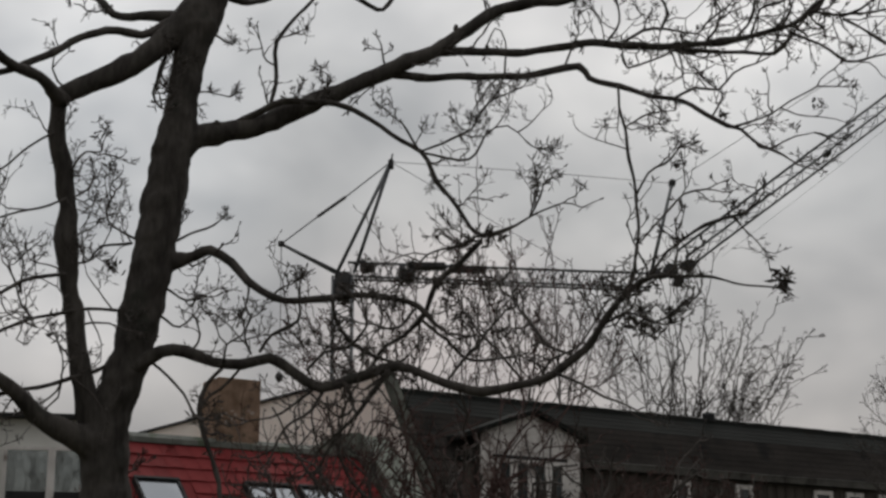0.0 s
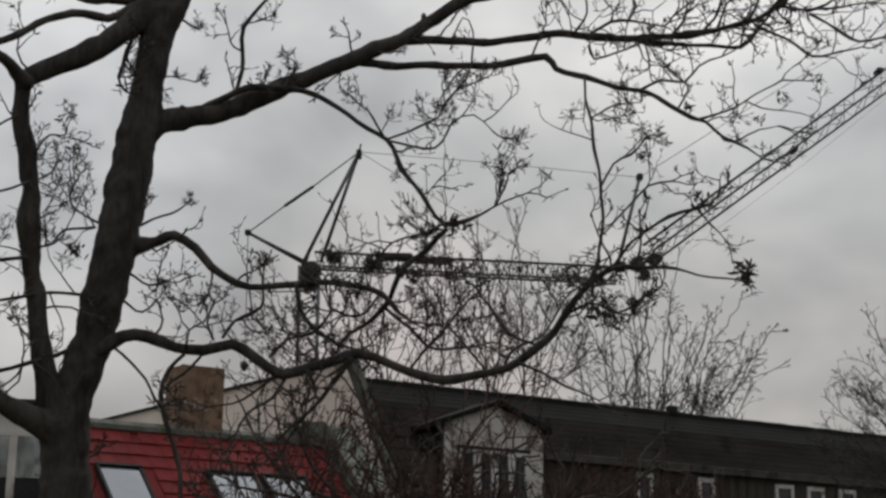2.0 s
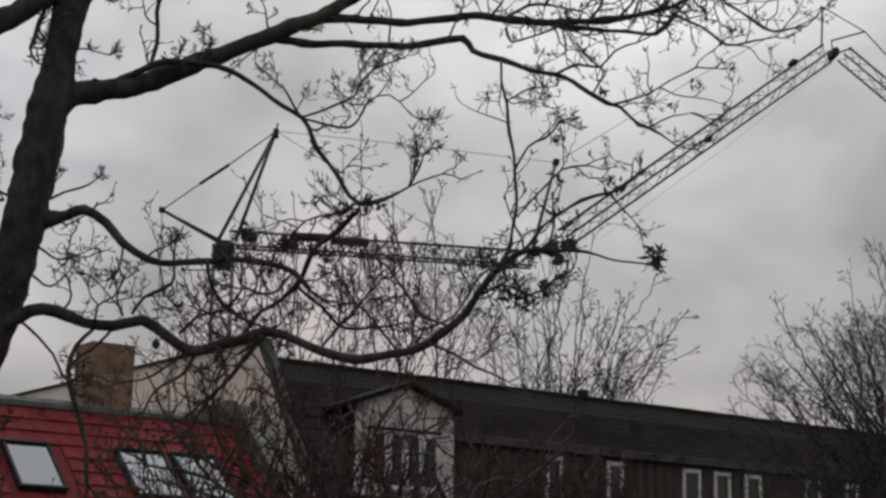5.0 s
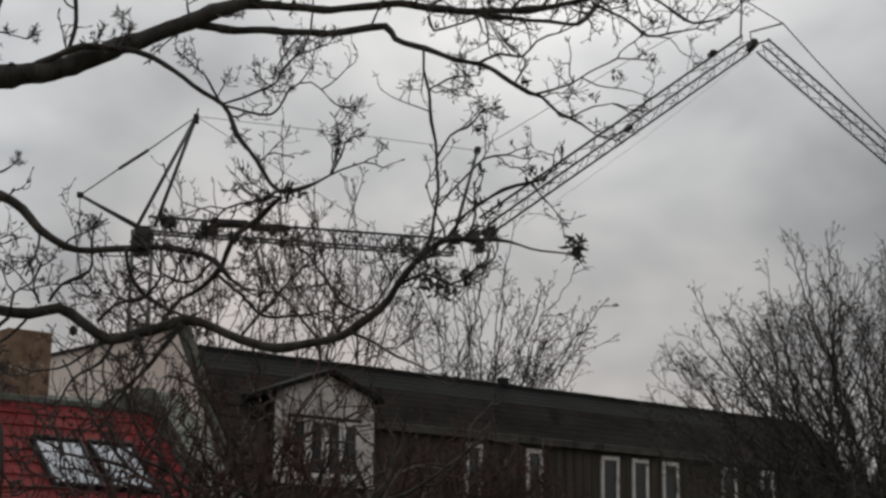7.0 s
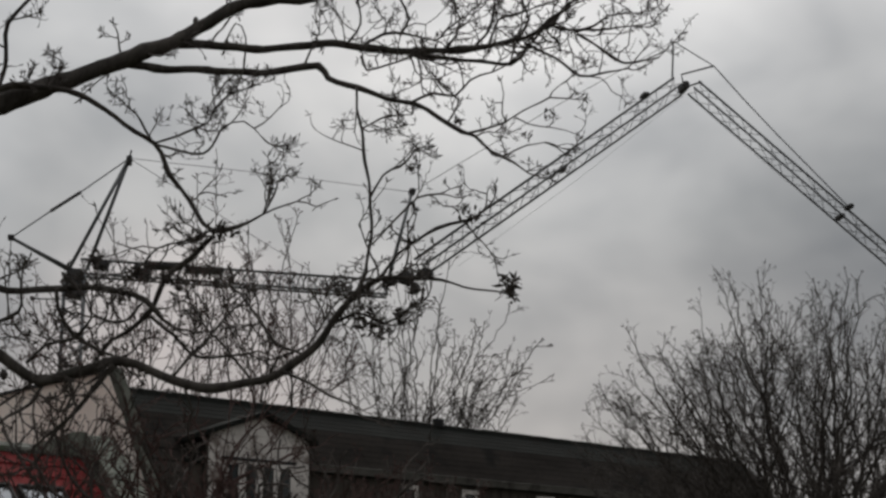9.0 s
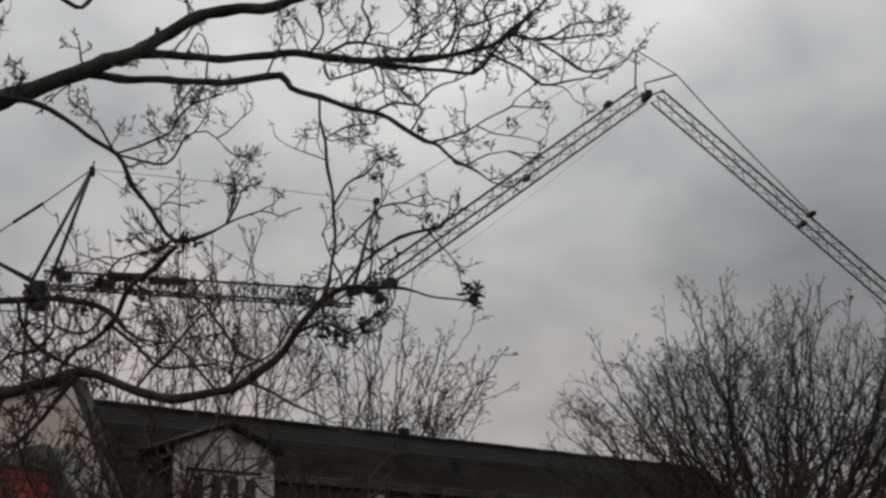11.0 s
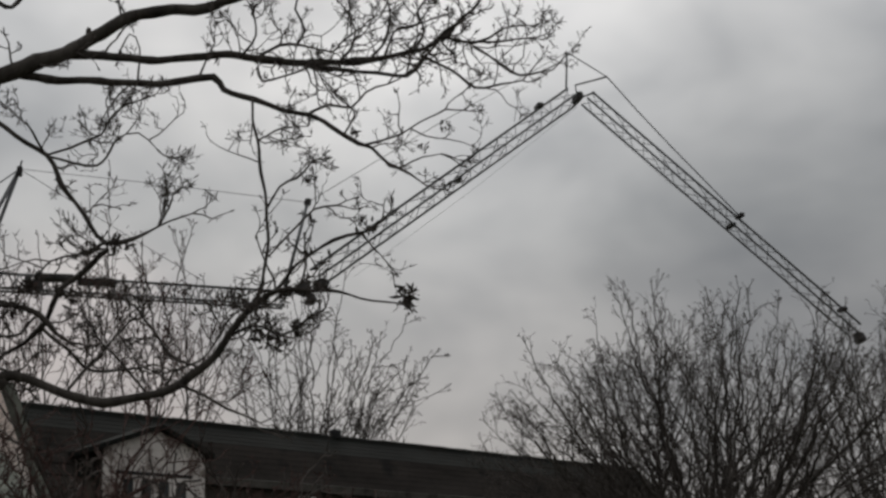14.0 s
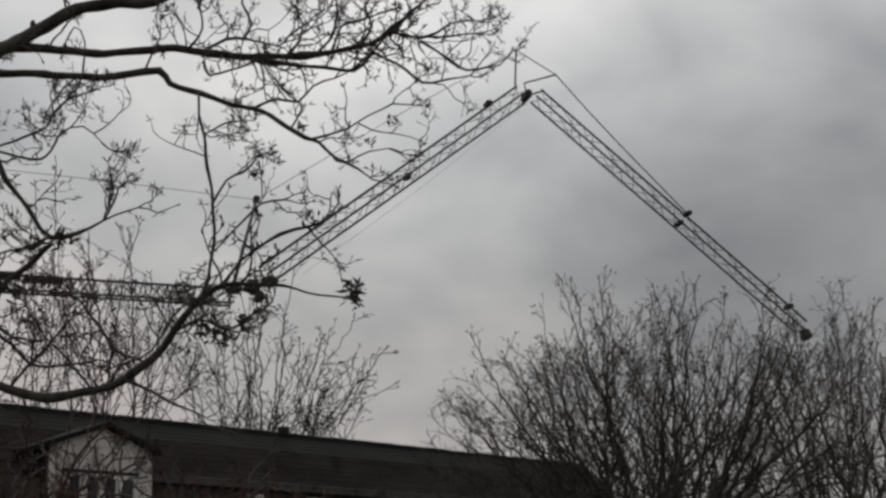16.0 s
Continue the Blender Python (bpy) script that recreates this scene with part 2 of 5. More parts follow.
def tube(V, F, pts, rad, sides=6):
    """Adds a tapered tube along pts to the vertex and face lists."""
    pts, rad = np.asarray(pts, float), np.asarray(rad, float)
    tan = np.gradient(pts, axis=0)
    tan /= np.linalg.norm(tan, axis=1)[:, None] + 1e-9
    mean = np.abs(tan.mean(0))
    ref = np.eye(3)[int(np.argmin(mean))]
    u = np.cross(tan, ref)
    u /= np.linalg.norm(u, axis=1)[:, None] + 1e-9
    v = np.cross(tan, u)
    ang = np.arange(sides) * 2 * math.pi / sides
    ring = pts[:, None] + rad[:, None, None] * (np.cos(ang)[None, :, None] * u[:, None] + np.sin(ang)[None, :, None] * v[:, None])
    base, n = len(V), len(pts)
    V.extend(map(tuple, ring.reshape(-1, 3).tolist()))
    for i in range(n - 1):
        p, q = base + i * sides, base + (i + 1) * sides
        for k in range(sides):
            k2 = (k + 1) % sides
            F.append((p + k, p + k2, q + k2, q + k))
    F.append(tuple(range(base + sides - 1, base - 1, -1)))
    F.append(tuple(range(base + (n - 1) * sides, base + n * sides)))


def flowing(knots, step):
    """A smooth run through (x, y, z, radius) knots."""
    k = np.asarray(knots, float)
    k = np.vstack([2 * k[0] - k[1], k, 2 * k[-1] - k[-2]])
    out = []
    for i in range(1, len(k) - 2):
        n = max(2, int(np.linalg.norm(k[i + 1, :3] - k[i, :3]) / step))
        t = (np.arange(n) / n)[:, None]
        out.append(0.5 * (2 * k[i] + (k[i + 1] - k[i - 1]) * t + (2 * k[i - 1] - 5 * k[i] + 4 * k[i + 1] - k[i + 2]) * t**2
                          + (3 * k[i] - k[i - 1] - 3 * k[i + 1] + k[i + 2]) * t**3))
    out.append(k[-2:-1])
    return np.vstack(out)


def unit(v):
    return v / (np.linalg.norm(v) + 1e-9)


# ---- ground ----
def ground():
    n, size = 40, 4000.0
    V, F = [], []
    for i in range(n + 1):
        for j in range(n + 1):
            x, y = [math.copysign(abs(q) ** 3, q) * size for q in (2 * i / n - 1, 2 * j / n - 1)]
            V.append((x, y, 0.05 * math.sin(x * 0.3) * math.cos(y * 0.2)))
    for i in range(n):
        for j in range(n):
            p = i * (n + 1) + j
            F.append((p, p + n + 1, p + n + 2, p + 1))
    me = bpy.data.meshes.new("ground")
    me.from_pydata(V, [], F)
    me.materials.append(GROUND)
    tagged(new("ground", me), "grass and bare soil between the houses", "ground", kind="structure")


ground()

TURN = 32.0  # the row of houses runs off to the back at this angle


def window_unit(parent, x0, x1, z0, z1, y, bars=1, frame_mat=None, pane_mat=None, name="window", w=0.07, post=None):
    """A framed window in a wall whose face lies at y; frame, panes and sill stand on it."""
    frame_mat, pane_mat, post = frame_mat or WHITE, pane_mat or PANE, post or w
    bm = bmesh.new()
    box(x0, x0 + w, y - 0.05, y + 0.04, z0, z1, bm=bm)
    box(x1 - w, x1, y - 0.05, y + 0.04, z0, z1, bm=bm)
    box(x0 + w, x1 - w, y - 0.05, y + 0.04, z1 - w, z1, bm=bm)
    box(x0 + w, x1 - w, y - 0.05, y + 0.04, z0, z0 + w, bm=bm)
    win = part(name, bm, frame_mat, parent)
    step = (x1 - x0 - 2 * w + post) / bars
    for i in range(bars):
        a = x0 + w + i * step
        b = a + step - post
        if i < bars - 1:
            part("mullion", box(b, b + post, y - 0.045, y + 0.035, z0 + w, z1 - w), frame_mat, win)
        part("pane", box(a, b, y - 0.01, y + 0.015, z0 + w, z1 - w), pane_mat, win, "reflecting glass pane")
    part("sill", box(x0 - 0.05, x1 + 0.05, y - 0.13, y - 0.052, z0 - 0.06, z0 + 0.0), frame_mat, win)
    return win


# ---- long dark house with a gabled dormer ----
def dark_house():
    h = thing("house", "long dark slate-roofed house with a pale gabled dormer", "house", (3.72, 37.83, 0), TURN)
    x0, x1, zr, k, ze = -5.7, 15.5, 10.86, 1.30, 9.42
    part("wall", box(x0, x1, -k, 6.0, 0, ze - 0.05), CLAD, h, "dark vertical cladding under the eaves")
    # courses of slate; the roof breaks into a steeper lower slope
    ky, kz = -0.74, 10.30
    slates = part("roof", prism([(0, zr - 0.14), (0, zr - 0.02), (ky, kz - 0.02), (-k - 0.06, ze - 0.10), (-k - 0.06, ze - 0.2), (ky + 0.1, kz - 0.14)], "x", x0, x1 + 0.25), SLATE, h, "dark slate roof in long courses, steeper below")
    for (ya, za), (yb, zb), count, tone in (((0, zr), (ky, kz), 5, SLATE), ((ky, kz), (-k - 0.08, ze - 0.10), 7, SLATE_BROWN)):
        ln = math.hypot(yb - ya, zb - za)
        ny, nz = -(za - zb) / ln, (ya - yb) / ln
        for i in range(count):
            f, g = i / count, (i + 1) / count
            pa, pb = (ya + (yb - ya) * f, za + (zb - za) * f), (ya + (yb - ya) * g, za + (zb - za) * g)
            lift = 0.008
            part("slate_course", prism([(pa[0] + ny * 0.002, pa[1] + nz * 0.002), (pb[0] + ny * lift, pb[1] + nz * lift), (pb[0] - ny * 0.01, pb[1] - nz * 0.01), (pa[0] - ny * 0.01, pa[1] - nz * 0.01)], "x", x0, x1 + 0.25), tone, slates)
    part("rear_roof", prism([(0, zr - 0.12), (0, zr + 0.0), (9.0, zr - 3.2), (9.0, zr - 3.32)], "x", x0, x1 + 0.25), SLATE, h)
    rng = random.Random(3)
    for i in range(52):
        a, e = x0 + i * 0.412, rng.uniform(-0.008, 0.008)
        part("ridge_cap", prism([(-0.13, zr - 0.10), (-0.10, zr + 0.012 + e), (0, zr + 0.055 + e), (0.10, zr + 0.012 + e), (0.13, zr - 0.10)], "x", a, a + 0.405), SLATE, h)
    # box gutter: a trough with a rolled lip on brackets
    gut = part("gutter", prism([(-k - 0.05, ze - 0.17), (-k - 0.17, ze - 0.17), (-k - 0.19, ze - 0.02), (-k - 0.165, ze - 0.02), (-k - 0.15, ze - 0.145), (-k - 0.05, ze - 0.145)], "x", -1.60, x1 + 0.2), RUST, h, "dull brown weathered box gutter")
    V, F = [], []
    xs = np.linspace(-1.60, x1 + 0.2, 40)
    tube(V, F, [(x, -k - 0.185, ze - 0.015 + 0.006 * math.sin(x)) for x in xs], [0.018] * 40, 8)
    part("lip", (V, F), RUST, gut, "", True)
    for i in range(18):
        a = -1.4 + i * 0.95
        part("bracket", box(a, a + 0.03, -k - 0.20, -k - 0.04, ze - 0.185, ze - 0.172), FRAME_DARK, gut)
    part("fascia", box(-1.62, x1 + 0.1, -k - 0.045, -k - 0.004, ze - 0.24, ze - 0.10), CLAD, h)
    # narrow vertical boards under the gutter
    for i in range(56):
        a = x0 + 3.9 + i * 0.31
        if a < x1 - 0.3:
            part("board", box(a, a + 0.285, -k - 0.028, -k - 0.002, 7.0, ze - 0.25), CLAD, h)
    # parapet gable at the near end
    part("fire_wall", prism([(-2.60, 0), (-2.60, 7.42), (-0.10, zr + 0.16), (0.25, zr + 0.34), (18.0, zr + 0.44), (18.0, 0)], "x", x0 - 0.34, x0 - 0.004), CREAM, h, "pinkish cream rendered fire wall")
    part("verge", prism([(-2.86, 7.20), (-0.36, zr + 0.18), (-0.20, zr + 0.40), (0.10, zr + 0.40), (-0.10, zr + 0.164), (-2.596, 7.42), (-2.60, 6.6), (-2.86, 6.6)], "x", x0 - 0.36, x0 - 0.14), VERGE_DARK, h, "grey verge slanting down along the gable")
    # the steep slope runs further down beside the dormer
    low_roof = part("lower_roof", prism([(-0.70, 10.28), (-2.80, 7.30), (-2.80, 6.8), (-k + 0.05, 6.8), (-0.60, 10.2)], "x", x0 - 0.05, -5.06), SLATE_BROWN, h, "dark steep slate slope beside the dormer")
    for i in range(11):
        f, g = i / 11, (i + 1) / 11
        part("slate_course", prism([(-0.712 - 2.10 * f, 10.29 - 2.98 * f), (-0.735 - 2.10 * g, 10.30 - 2.98 * g), (-0.70 - 2.10 * g, 10.275 - 2.98 * g), (-0.70 - 2.10 * f, 10.275 - 2.98 * f)], "x", x0 - 0.05, -5.058), SLATE_BROWN, low_roof)
    part("coping", prism([(0.10, zr + 0.335), (0.10, zr + 0.40), (18.1, zr + 0.51), (18.1, zr + 0.445)], "x", x0 - 0.42, x0 + 0.02), FRAME_DARK, h, "thin dark metal coping")
    # vent on the ridge
    vent = bmesh.new()
    bmesh.ops.create_cone(vent, cap_ends=True, segments=16, radius1=0.16, radius2=0.15, depth=0.16, matrix=Matrix.Translation((3.47, 0.0, zr + 0.06)))
    bmesh.ops.create_cone(vent, cap_ends=True, segments=16, radius1=0.18, radius2=0.15, depth=0.05, matrix=Matrix.Translation((3.47, 0.0, zr + 0.16)))
    part("roof_vent", vent, FRAME_DARK, h, "short dark vent pipe")
    # windows in the upper wall
    for a, b in ((5.62, 6.27), (6.75, 7.36), (7.90, 8.52), (1.10, 1.62), (3.05, 3.58), (10.25, 10.86), (11.9, 12.45)):
        window_unit(h, a, b, 7.55, 9.14, -k - 0.03, 1, w=0.10)
    # dormer
    d0, d1, dy, dz, db = -4.42, -1.64, -k - 0.12, 9.88, 7.98
    mid, dp = -2.98, 10.33
    dorm = part("dormer", prism([(d0, 7.0), (d1, 7.0), (d1, dz), (mid, dp), (d0, dz)], "y", dy, 0.3), CLAD, h, "dormer body with dark cheeks")
    n, left_w, right_w = 11, mid - d0 - 0.06, d1 - mid - 0.06

    def part_of(z):
        return 1.0 if z <= dz else max(0.01, (dp - z) / (dp - dz))

    front = part("dormer_front", prism([(mid - left_w, db), (mid + right_w, db), (mid + right_w, dz), (mid, dp - 0.02), (mid - left_w, dz)], "y", dy - 0.02, dy - 0.004), WHITE, dorm, "pale weathered boarded gable front")
    for i in range(n):
        z0, z1 = db + i * (dp - db) / n, db + (i + 1) * (dp - db) / n - 0.014
        part("board", prism([(mid - left_w * part_of(z0), z0), (mid + right_w * part_of(z0), z0), (mid + right_w * part_of(z1), z1), (mid - left_w * part_of(z1), z1)], "y", dy - 0.036 - 0.004 * (i % 2), dy - 0.021), WHITE, dorm)
    for sgn in (-1, 1):
        e = (d1 + 0.10) if sgn > 0 else (d0 - 0.60)
        ez = dz - (0.05 if sgn > 0 else 0.22)
        part("dormer_roof", prism([(mid, dp + 0.02), (mid, dp + 0.13), (e, ez + 0.09), (e, ez - 0.02)], "y", dy - 0.18, 0.25), SLATE, dorm, "dark dormer roof")
    part("lintel", box(-4.05, -2.08, dy - 0.10, dy - 0.042, 9.33, 9.40), FRAME_DARK, dorm)
    for a in (-3.98, -3.51, -3.05, -2.59):
        window_unit(dorm, a, a + 0.45, 8.06, 9.32, dy - 0.05, 1, name="dormer_window", w=0.085)
    part("dormer_sill", box(d0, d1, dy - 0.12, dy - 0.045, db - 0.09, db - 0.01), WHITE, dorm)


dark_house()


# ---- red-tiled house with roof windows and a brick chimney ----
def red_house():
    h = thing("house", "house with a red clay tile roof and brick chimney", "house", (-6.05, 30.41, 0), TURN)
    zr, t = 9.24, 0.83
    x0, x1 = -0.85, 4.95
    s = math.atan(t)
    c, sn = math.cos(s), math.sin(s)
    low = 4.2
    part("wall", prism([(-low + 0.3, 0), (-low + 0.3, zr - t * low), (0, zr - 0.22), (low - 0.3, zr - t * low), (low - 0.3, 0)], "x", x0 + 0.02, x1 - 0.02), CREAM, h, "rendered house wall")
    for side in (-1, 1):
        deck = prism([(0, zr - 0.16), (0, zr - 0.05), (side * low, zr - 0.05 - t * low), (side * low, zr - 0.16 - t * low)], "x", x0, x1)
        part("roof", deck, TILE_RED, h, "red clay tile roof")
    # the tiles of the near slope
    me = bpy.data.meshes.new("tile")
    w, gauge = 0.34, 0.40
    bm = bmesh.new()
    prof = [(0, 0.0), (0.05, 0.008), (0.12, 0.011), (0.20, 0.007), (0.27, 0.003), (0.336, 0.002)]
    ups = []
    for v, lift in ((0.0, 0.0), (gauge + 0.035, 0.030)):
        ups.append([bm.verts.new((u, v, q + lift)) for u, q in prof])
    lip = [bm.verts.new((u, gauge + 0.035, q + 0.030 - 0.026)) for u, q in prof]
    for i in range(len(prof) - 1):
        bm.faces.new((ups[0][i], ups[0][i + 1], ups[1][i + 1], ups[1][i]))
        bm.faces.new((ups[1][i], ups[1][i + 1], lip[i + 1], lip[i]))
    bmesh.ops.recalc_face_normals(bm, faces=bm.faces)
    bm.to_mesh(me)
    bm.free()
    me.materials.append(TILE_RED)
    rng = random.Random(4)
    roof_near = [o for o in h.children if o.name.startswith("roof")][0]
    frame_m = Matrix(((1, 0, 0, 0), (0, -c, -sn, 0), (0, -sn, c, zr - 0.045), (0, 0, 0, 1)))
    wins = ((-0.34, 0.56, 1.46, 2.85), (1.90, 2.92, 1.42, 2.90), (3.06, 4.03, 1.42, 2.90))
    for row in range(9):
        for col in range(18):
            u, v = x0 + col * w, 0.10 + row * gauge
            if u + w > x1 + 0.05 or any(u + w > a - 0.02 and u < b + 0.02 and v + gauge > p and v < q - 0.1 for a, b, p, q in wins):
                continue
            o = new("tile", me)
            o.parent = roof_near
            o.matrix_basis = frame_m @ Matrix.Translation((u, v, 0)) @ pose(0, 0, rng.uniform(-0.004, 0.004), rng.uniform(-0.6, 0.6), 0, rng.uniform(-0.5, 0.5))
    for a, b, p, q in wins:
        def onroof(u, v, up):
            return (u, -v * c - up * sn, zr - v * sn + up * c)
        def slab(u0, u1, v0, v1, up0, up1, bm=None):
            bm = bm or bmesh.new()
            vs = [bm.verts.new(onroof(u, v, e)) for u in (u0, u1) for v in (v0, v1) for e in (up0, up1)]
            for f in ((0, 1, 3, 2), (4, 6, 7, 5), (0, 4, 5, 1), (2, 3, 7, 6), (0, 2, 6, 4), (1, 5, 7, 3)):
                bm.faces.new([vs[i] for i in f])
            return bm
        fr = bmesh.new()
        slab(a, b, p, p + 0.06, -0.04, 0.11, fr)
        slab(a, b, q - 0.06, q, -0.04, 0.09, fr)
        slab(a, a + 0.055, p + 0.06, q - 0.06, -0.04, 0.09, fr)
        slab(b - 0.055, b, p + 0.06, q - 0.06, -0.04, 0.09, fr)
        win = part("roof_window", fr, FRAME_DARK, h, "dark metal roof window frame")
        part("pane", slab(a + 0.055, b - 0.055, p + 0.06, q - 0.06, 0.03, 0.06), PANE_ROOF, win, "sky-reflecting glass pane")
    # zinc ridge, stepping up to the parapet at the far end
    for i in range(7):
        a = x0 + i * 0.84
        part("ridge_cap", prism([(-0.13, zr - 0.10), (-0.125, zr + 0.00), (-0.05, zr + 0.085), (0.05, zr + 0.085), (0.2, zr - 0.1)], "x", a, min(a + 0.832, x1)), ZINC, h, "weathered zinc ridge flashing")
    lift = prism([(x1 - 1.05, zr + 0.06), (x1 - 0.20, zr + 0.40), (x1 + 0.05, zr + 0.42), (x1 + 0.05, zr - 0.1), (x1 - 1.05, zr - 0.05)], "y", -0.16, 0.12)
    part("ridge_flashing", lift, VERGE, h, "grey-green flashing rising to the parapet")
    par = prism([(-0.15, zr + 0.30), (0.2, zr + 0.30), (low, zr - t * low + 0.2), (low, 0), (-low, 0), (-low, zr - t * low + 0.25)], "x", x1 + 0.06, x1 + 0.66)
    part("parapet", par, VERGE, h, "grey-green rendered verge parapet")
    cop = prism([(-0.15, zr + 0.304), (-0.15, zr + 0.36), (-low, zr - t * low + 0.31), (-low, zr - t * low + 0.254)], "x", x1 + 0.03, x1 + 0.69)
    part("coping", cop, LEAD, h, "grey weathered lead coping")
    # snow hooks along the top course
    for i in range(7):
        u = x0 + 0.5 + i * 1.0
        part("snow_hook", box(u, u + 0.16, -0.36 * c - 0.06, -0.36 * c - 0.0, zr - 0.36 * sn + 0.03, zr - 0.36 * sn + 0.07, 0.01), TILE_RED, h)
    # chimney of brick courses, its top edge worn round
    cx0, cx1, cy0, cy1, top = 1.74, 2.68, -0.10, 0.66, zr + 1.30
    body = box(cx0, cx1, cy0, cy1, zr - 0.5, top, 0.03)
    ch = part("chimney", body, BRICK, h, "old brown brick chimney with pale lime bloom")
    lr = random.Random(9)
    for i in range(16):
        z = zr + 0.08 + i * 0.077
        off = 0.12 if i % 2 else 0.0
        for j in range(5):
            a, b = max(cx0, cx0 + j * 0.24 - off), min(cx0 + (j + 1) * 0.24 - off - 0.010, cx1)
            if b - a > 0.05 and lr.random() < 0.95:
                e = 0.004 + lr.uniform(0, 0.006)
                part("brick", box(a, b, cy0 - e, cy0 + 0.01, z, z + 0.069), BRICK, ch)
        for j in range(4):
            a, b = max(cy0, cy0 + j * 0.24 - off), min(cy0 + (j + 1) * 0.24 - off - 0.010, cy1)
            if b - a > 0.05 and lr.random() < 0.95:
                e = 0.004 + lr.uniform(0, 0.006)
                part("brick", box(cx1 - 0.01, cx1 + e, a, b, z, z + 0.069), BRICK, ch)
    for i in range(18):
        a, z = lr.uniform(cx0 + 0.1, cx1 - 0.15), zr + lr.uniform(0.38, 0.70)
        bl = bmesh.new()
        bmesh.ops.create_icosphere(bl, subdivisions=1, radius=1, matrix=Matrix.Translation((a, cy0 - 0.011, z)) @ Matrix.Diagonal((lr.uniform(0.015, 0.06), 0.004, lr.uniform(0.01, 0.04), 1)))
        part("lime_bloom", bl, LIME, ch)


red_house()


# ---- pale house beside the red roof ----
def pale_house():
    h = thing("house", "pale rendered house with a flat eave and wide window", "house", (-6.95, 28.9, 0), 8.0)
    part("wall", box(-8.0, 0.80, 0.0, 6.0, 0, 9.35), PALE, h, "pale grey rendered wall")
    part("eave", box(-8.1, 0.9, -0.22, 6.1, 9.354, 9.44, 0.01), FRAME_DARK, h, "thin dark flat roof edge")
    win = window_unit(h, -1.04, 0.66, 7.35, 8.84, -0.03, 2, pane_mat=PANE_PALE, w=0.06, post=0.14)
    part("dark_panel", box(-0.96, 0.58, -0.064, -0.042, 7.43, 8.04), FRAME_DARK, win, "dark panel in the lower window")


pale_house()


# ---- crane ----
def strut(V, F, a, b, r, sides=6):
    tube(V, F, [a, b], [r, r], sides)


def lattice(parent, name, a, b, offsets, bays, r, lace_r, label):
    """Chords from a to b at three offsets (along the side vector and in depth), laced with thin diagonals."""
    a, b = np.array(a, float), np.array(b, float)
    along = unit(b - a)
    side = unit(np.array((-along[2], 0, along[0])))
    deep = np.array((0.0, 1.0, 0.0))
    ends = [(side * p + deep * q) for p, q in offsets]
    V, F = [], []
    body = None
    for i, o in enumerate(ends):
        V, F = [], []
        strut(V, F, a + o, b + o, r if i else r * 1.15, 8)
        if body is None:
            body = part(name, (V, F), STEEL, parent, label, True)
        else:
            part("chord", (V, F), STEEL, body, "", True)
    V, F = [], []
    n = len(ends)
    for i in range(bays):
        p, q = a + (b - a) * i / bays, a + (b - a) * (i + 1) / bays
        for j in range(n):
            o1, o2 = ends[j], ends[(j + 1) % n]
            strut(V, F, p + o1, q + o2 if i % 2 else (p + q) / 2 + o2, lace_r, 4)
            strut(V, F, (p + q) / 2 + o2, q + o1, lace_r, 4)
    part("lacing", (V, F), STEEL, body)
    return body


def ropes(parent, name, runs, r, material=None, label=""):
    for pts in runs:
        V, F = [], []
        pts = np.array(pts, float)
        tube(V, F, pts, [r] * len(pts), 6)
        part(name, (V, F), material or ROPE, parent, label)


def machinery(parent, q, w, h):
    """A hinge with its drive: cheek plates, a housing, a drum and its pins and hoses."""
    rng = random.Random(int(q[0] * 100))
    x, _, z = q
    body = part("hinge_block", box(x - w * 0.55, x + w * 0.5, -0.35, 0.35, z - h * 0.55, z + h * 0.6, 0.06), STEEL_DARK, parent, "dark hinge and drive block")
    for dy in (-0.48, 0.42):
        tilt = rng.uniform(-0.3, 0.3) * h
        part("cheek_plate", prism([(x - w, z - h * 0.5 + tilt), (x - w * 0.3, z + h), (x + w * 0.55, z + h * 0.75), (x + w, z - h * 0.2 + tilt), (x + w * 0.2, z - h)], "y", dy, dy + 0.06), STEEL_DARK, body)
    V, F = [], []
    strut(V, F, (x + w * 0.5, -0.55, z - h * 0.35), (x + w * 0.5, 0.55, z - h * 0.35), h * 0.55, 14)
    part("drum", (V, F), STEEL_DARK, body, "", True)
    for _ in range(5):
        V, F = [], []
        a = np.array((x + rng.uniform(-w, w), rng.uniform(-0.5, 0.5), z + rng.uniform(-h, h)))
        b = a + np.array((rng.uniform(-0.5, 0.5), 0.0, rng.uniform(-0.55, 0.55)))
        tube(V, F, [a, (a + b) / 2 + np.array((0.08, 0, -0.08)), b], [0.045, 0.05, 0.04], 6)
        part("hose", (V, F), STEEL_DARK, body)


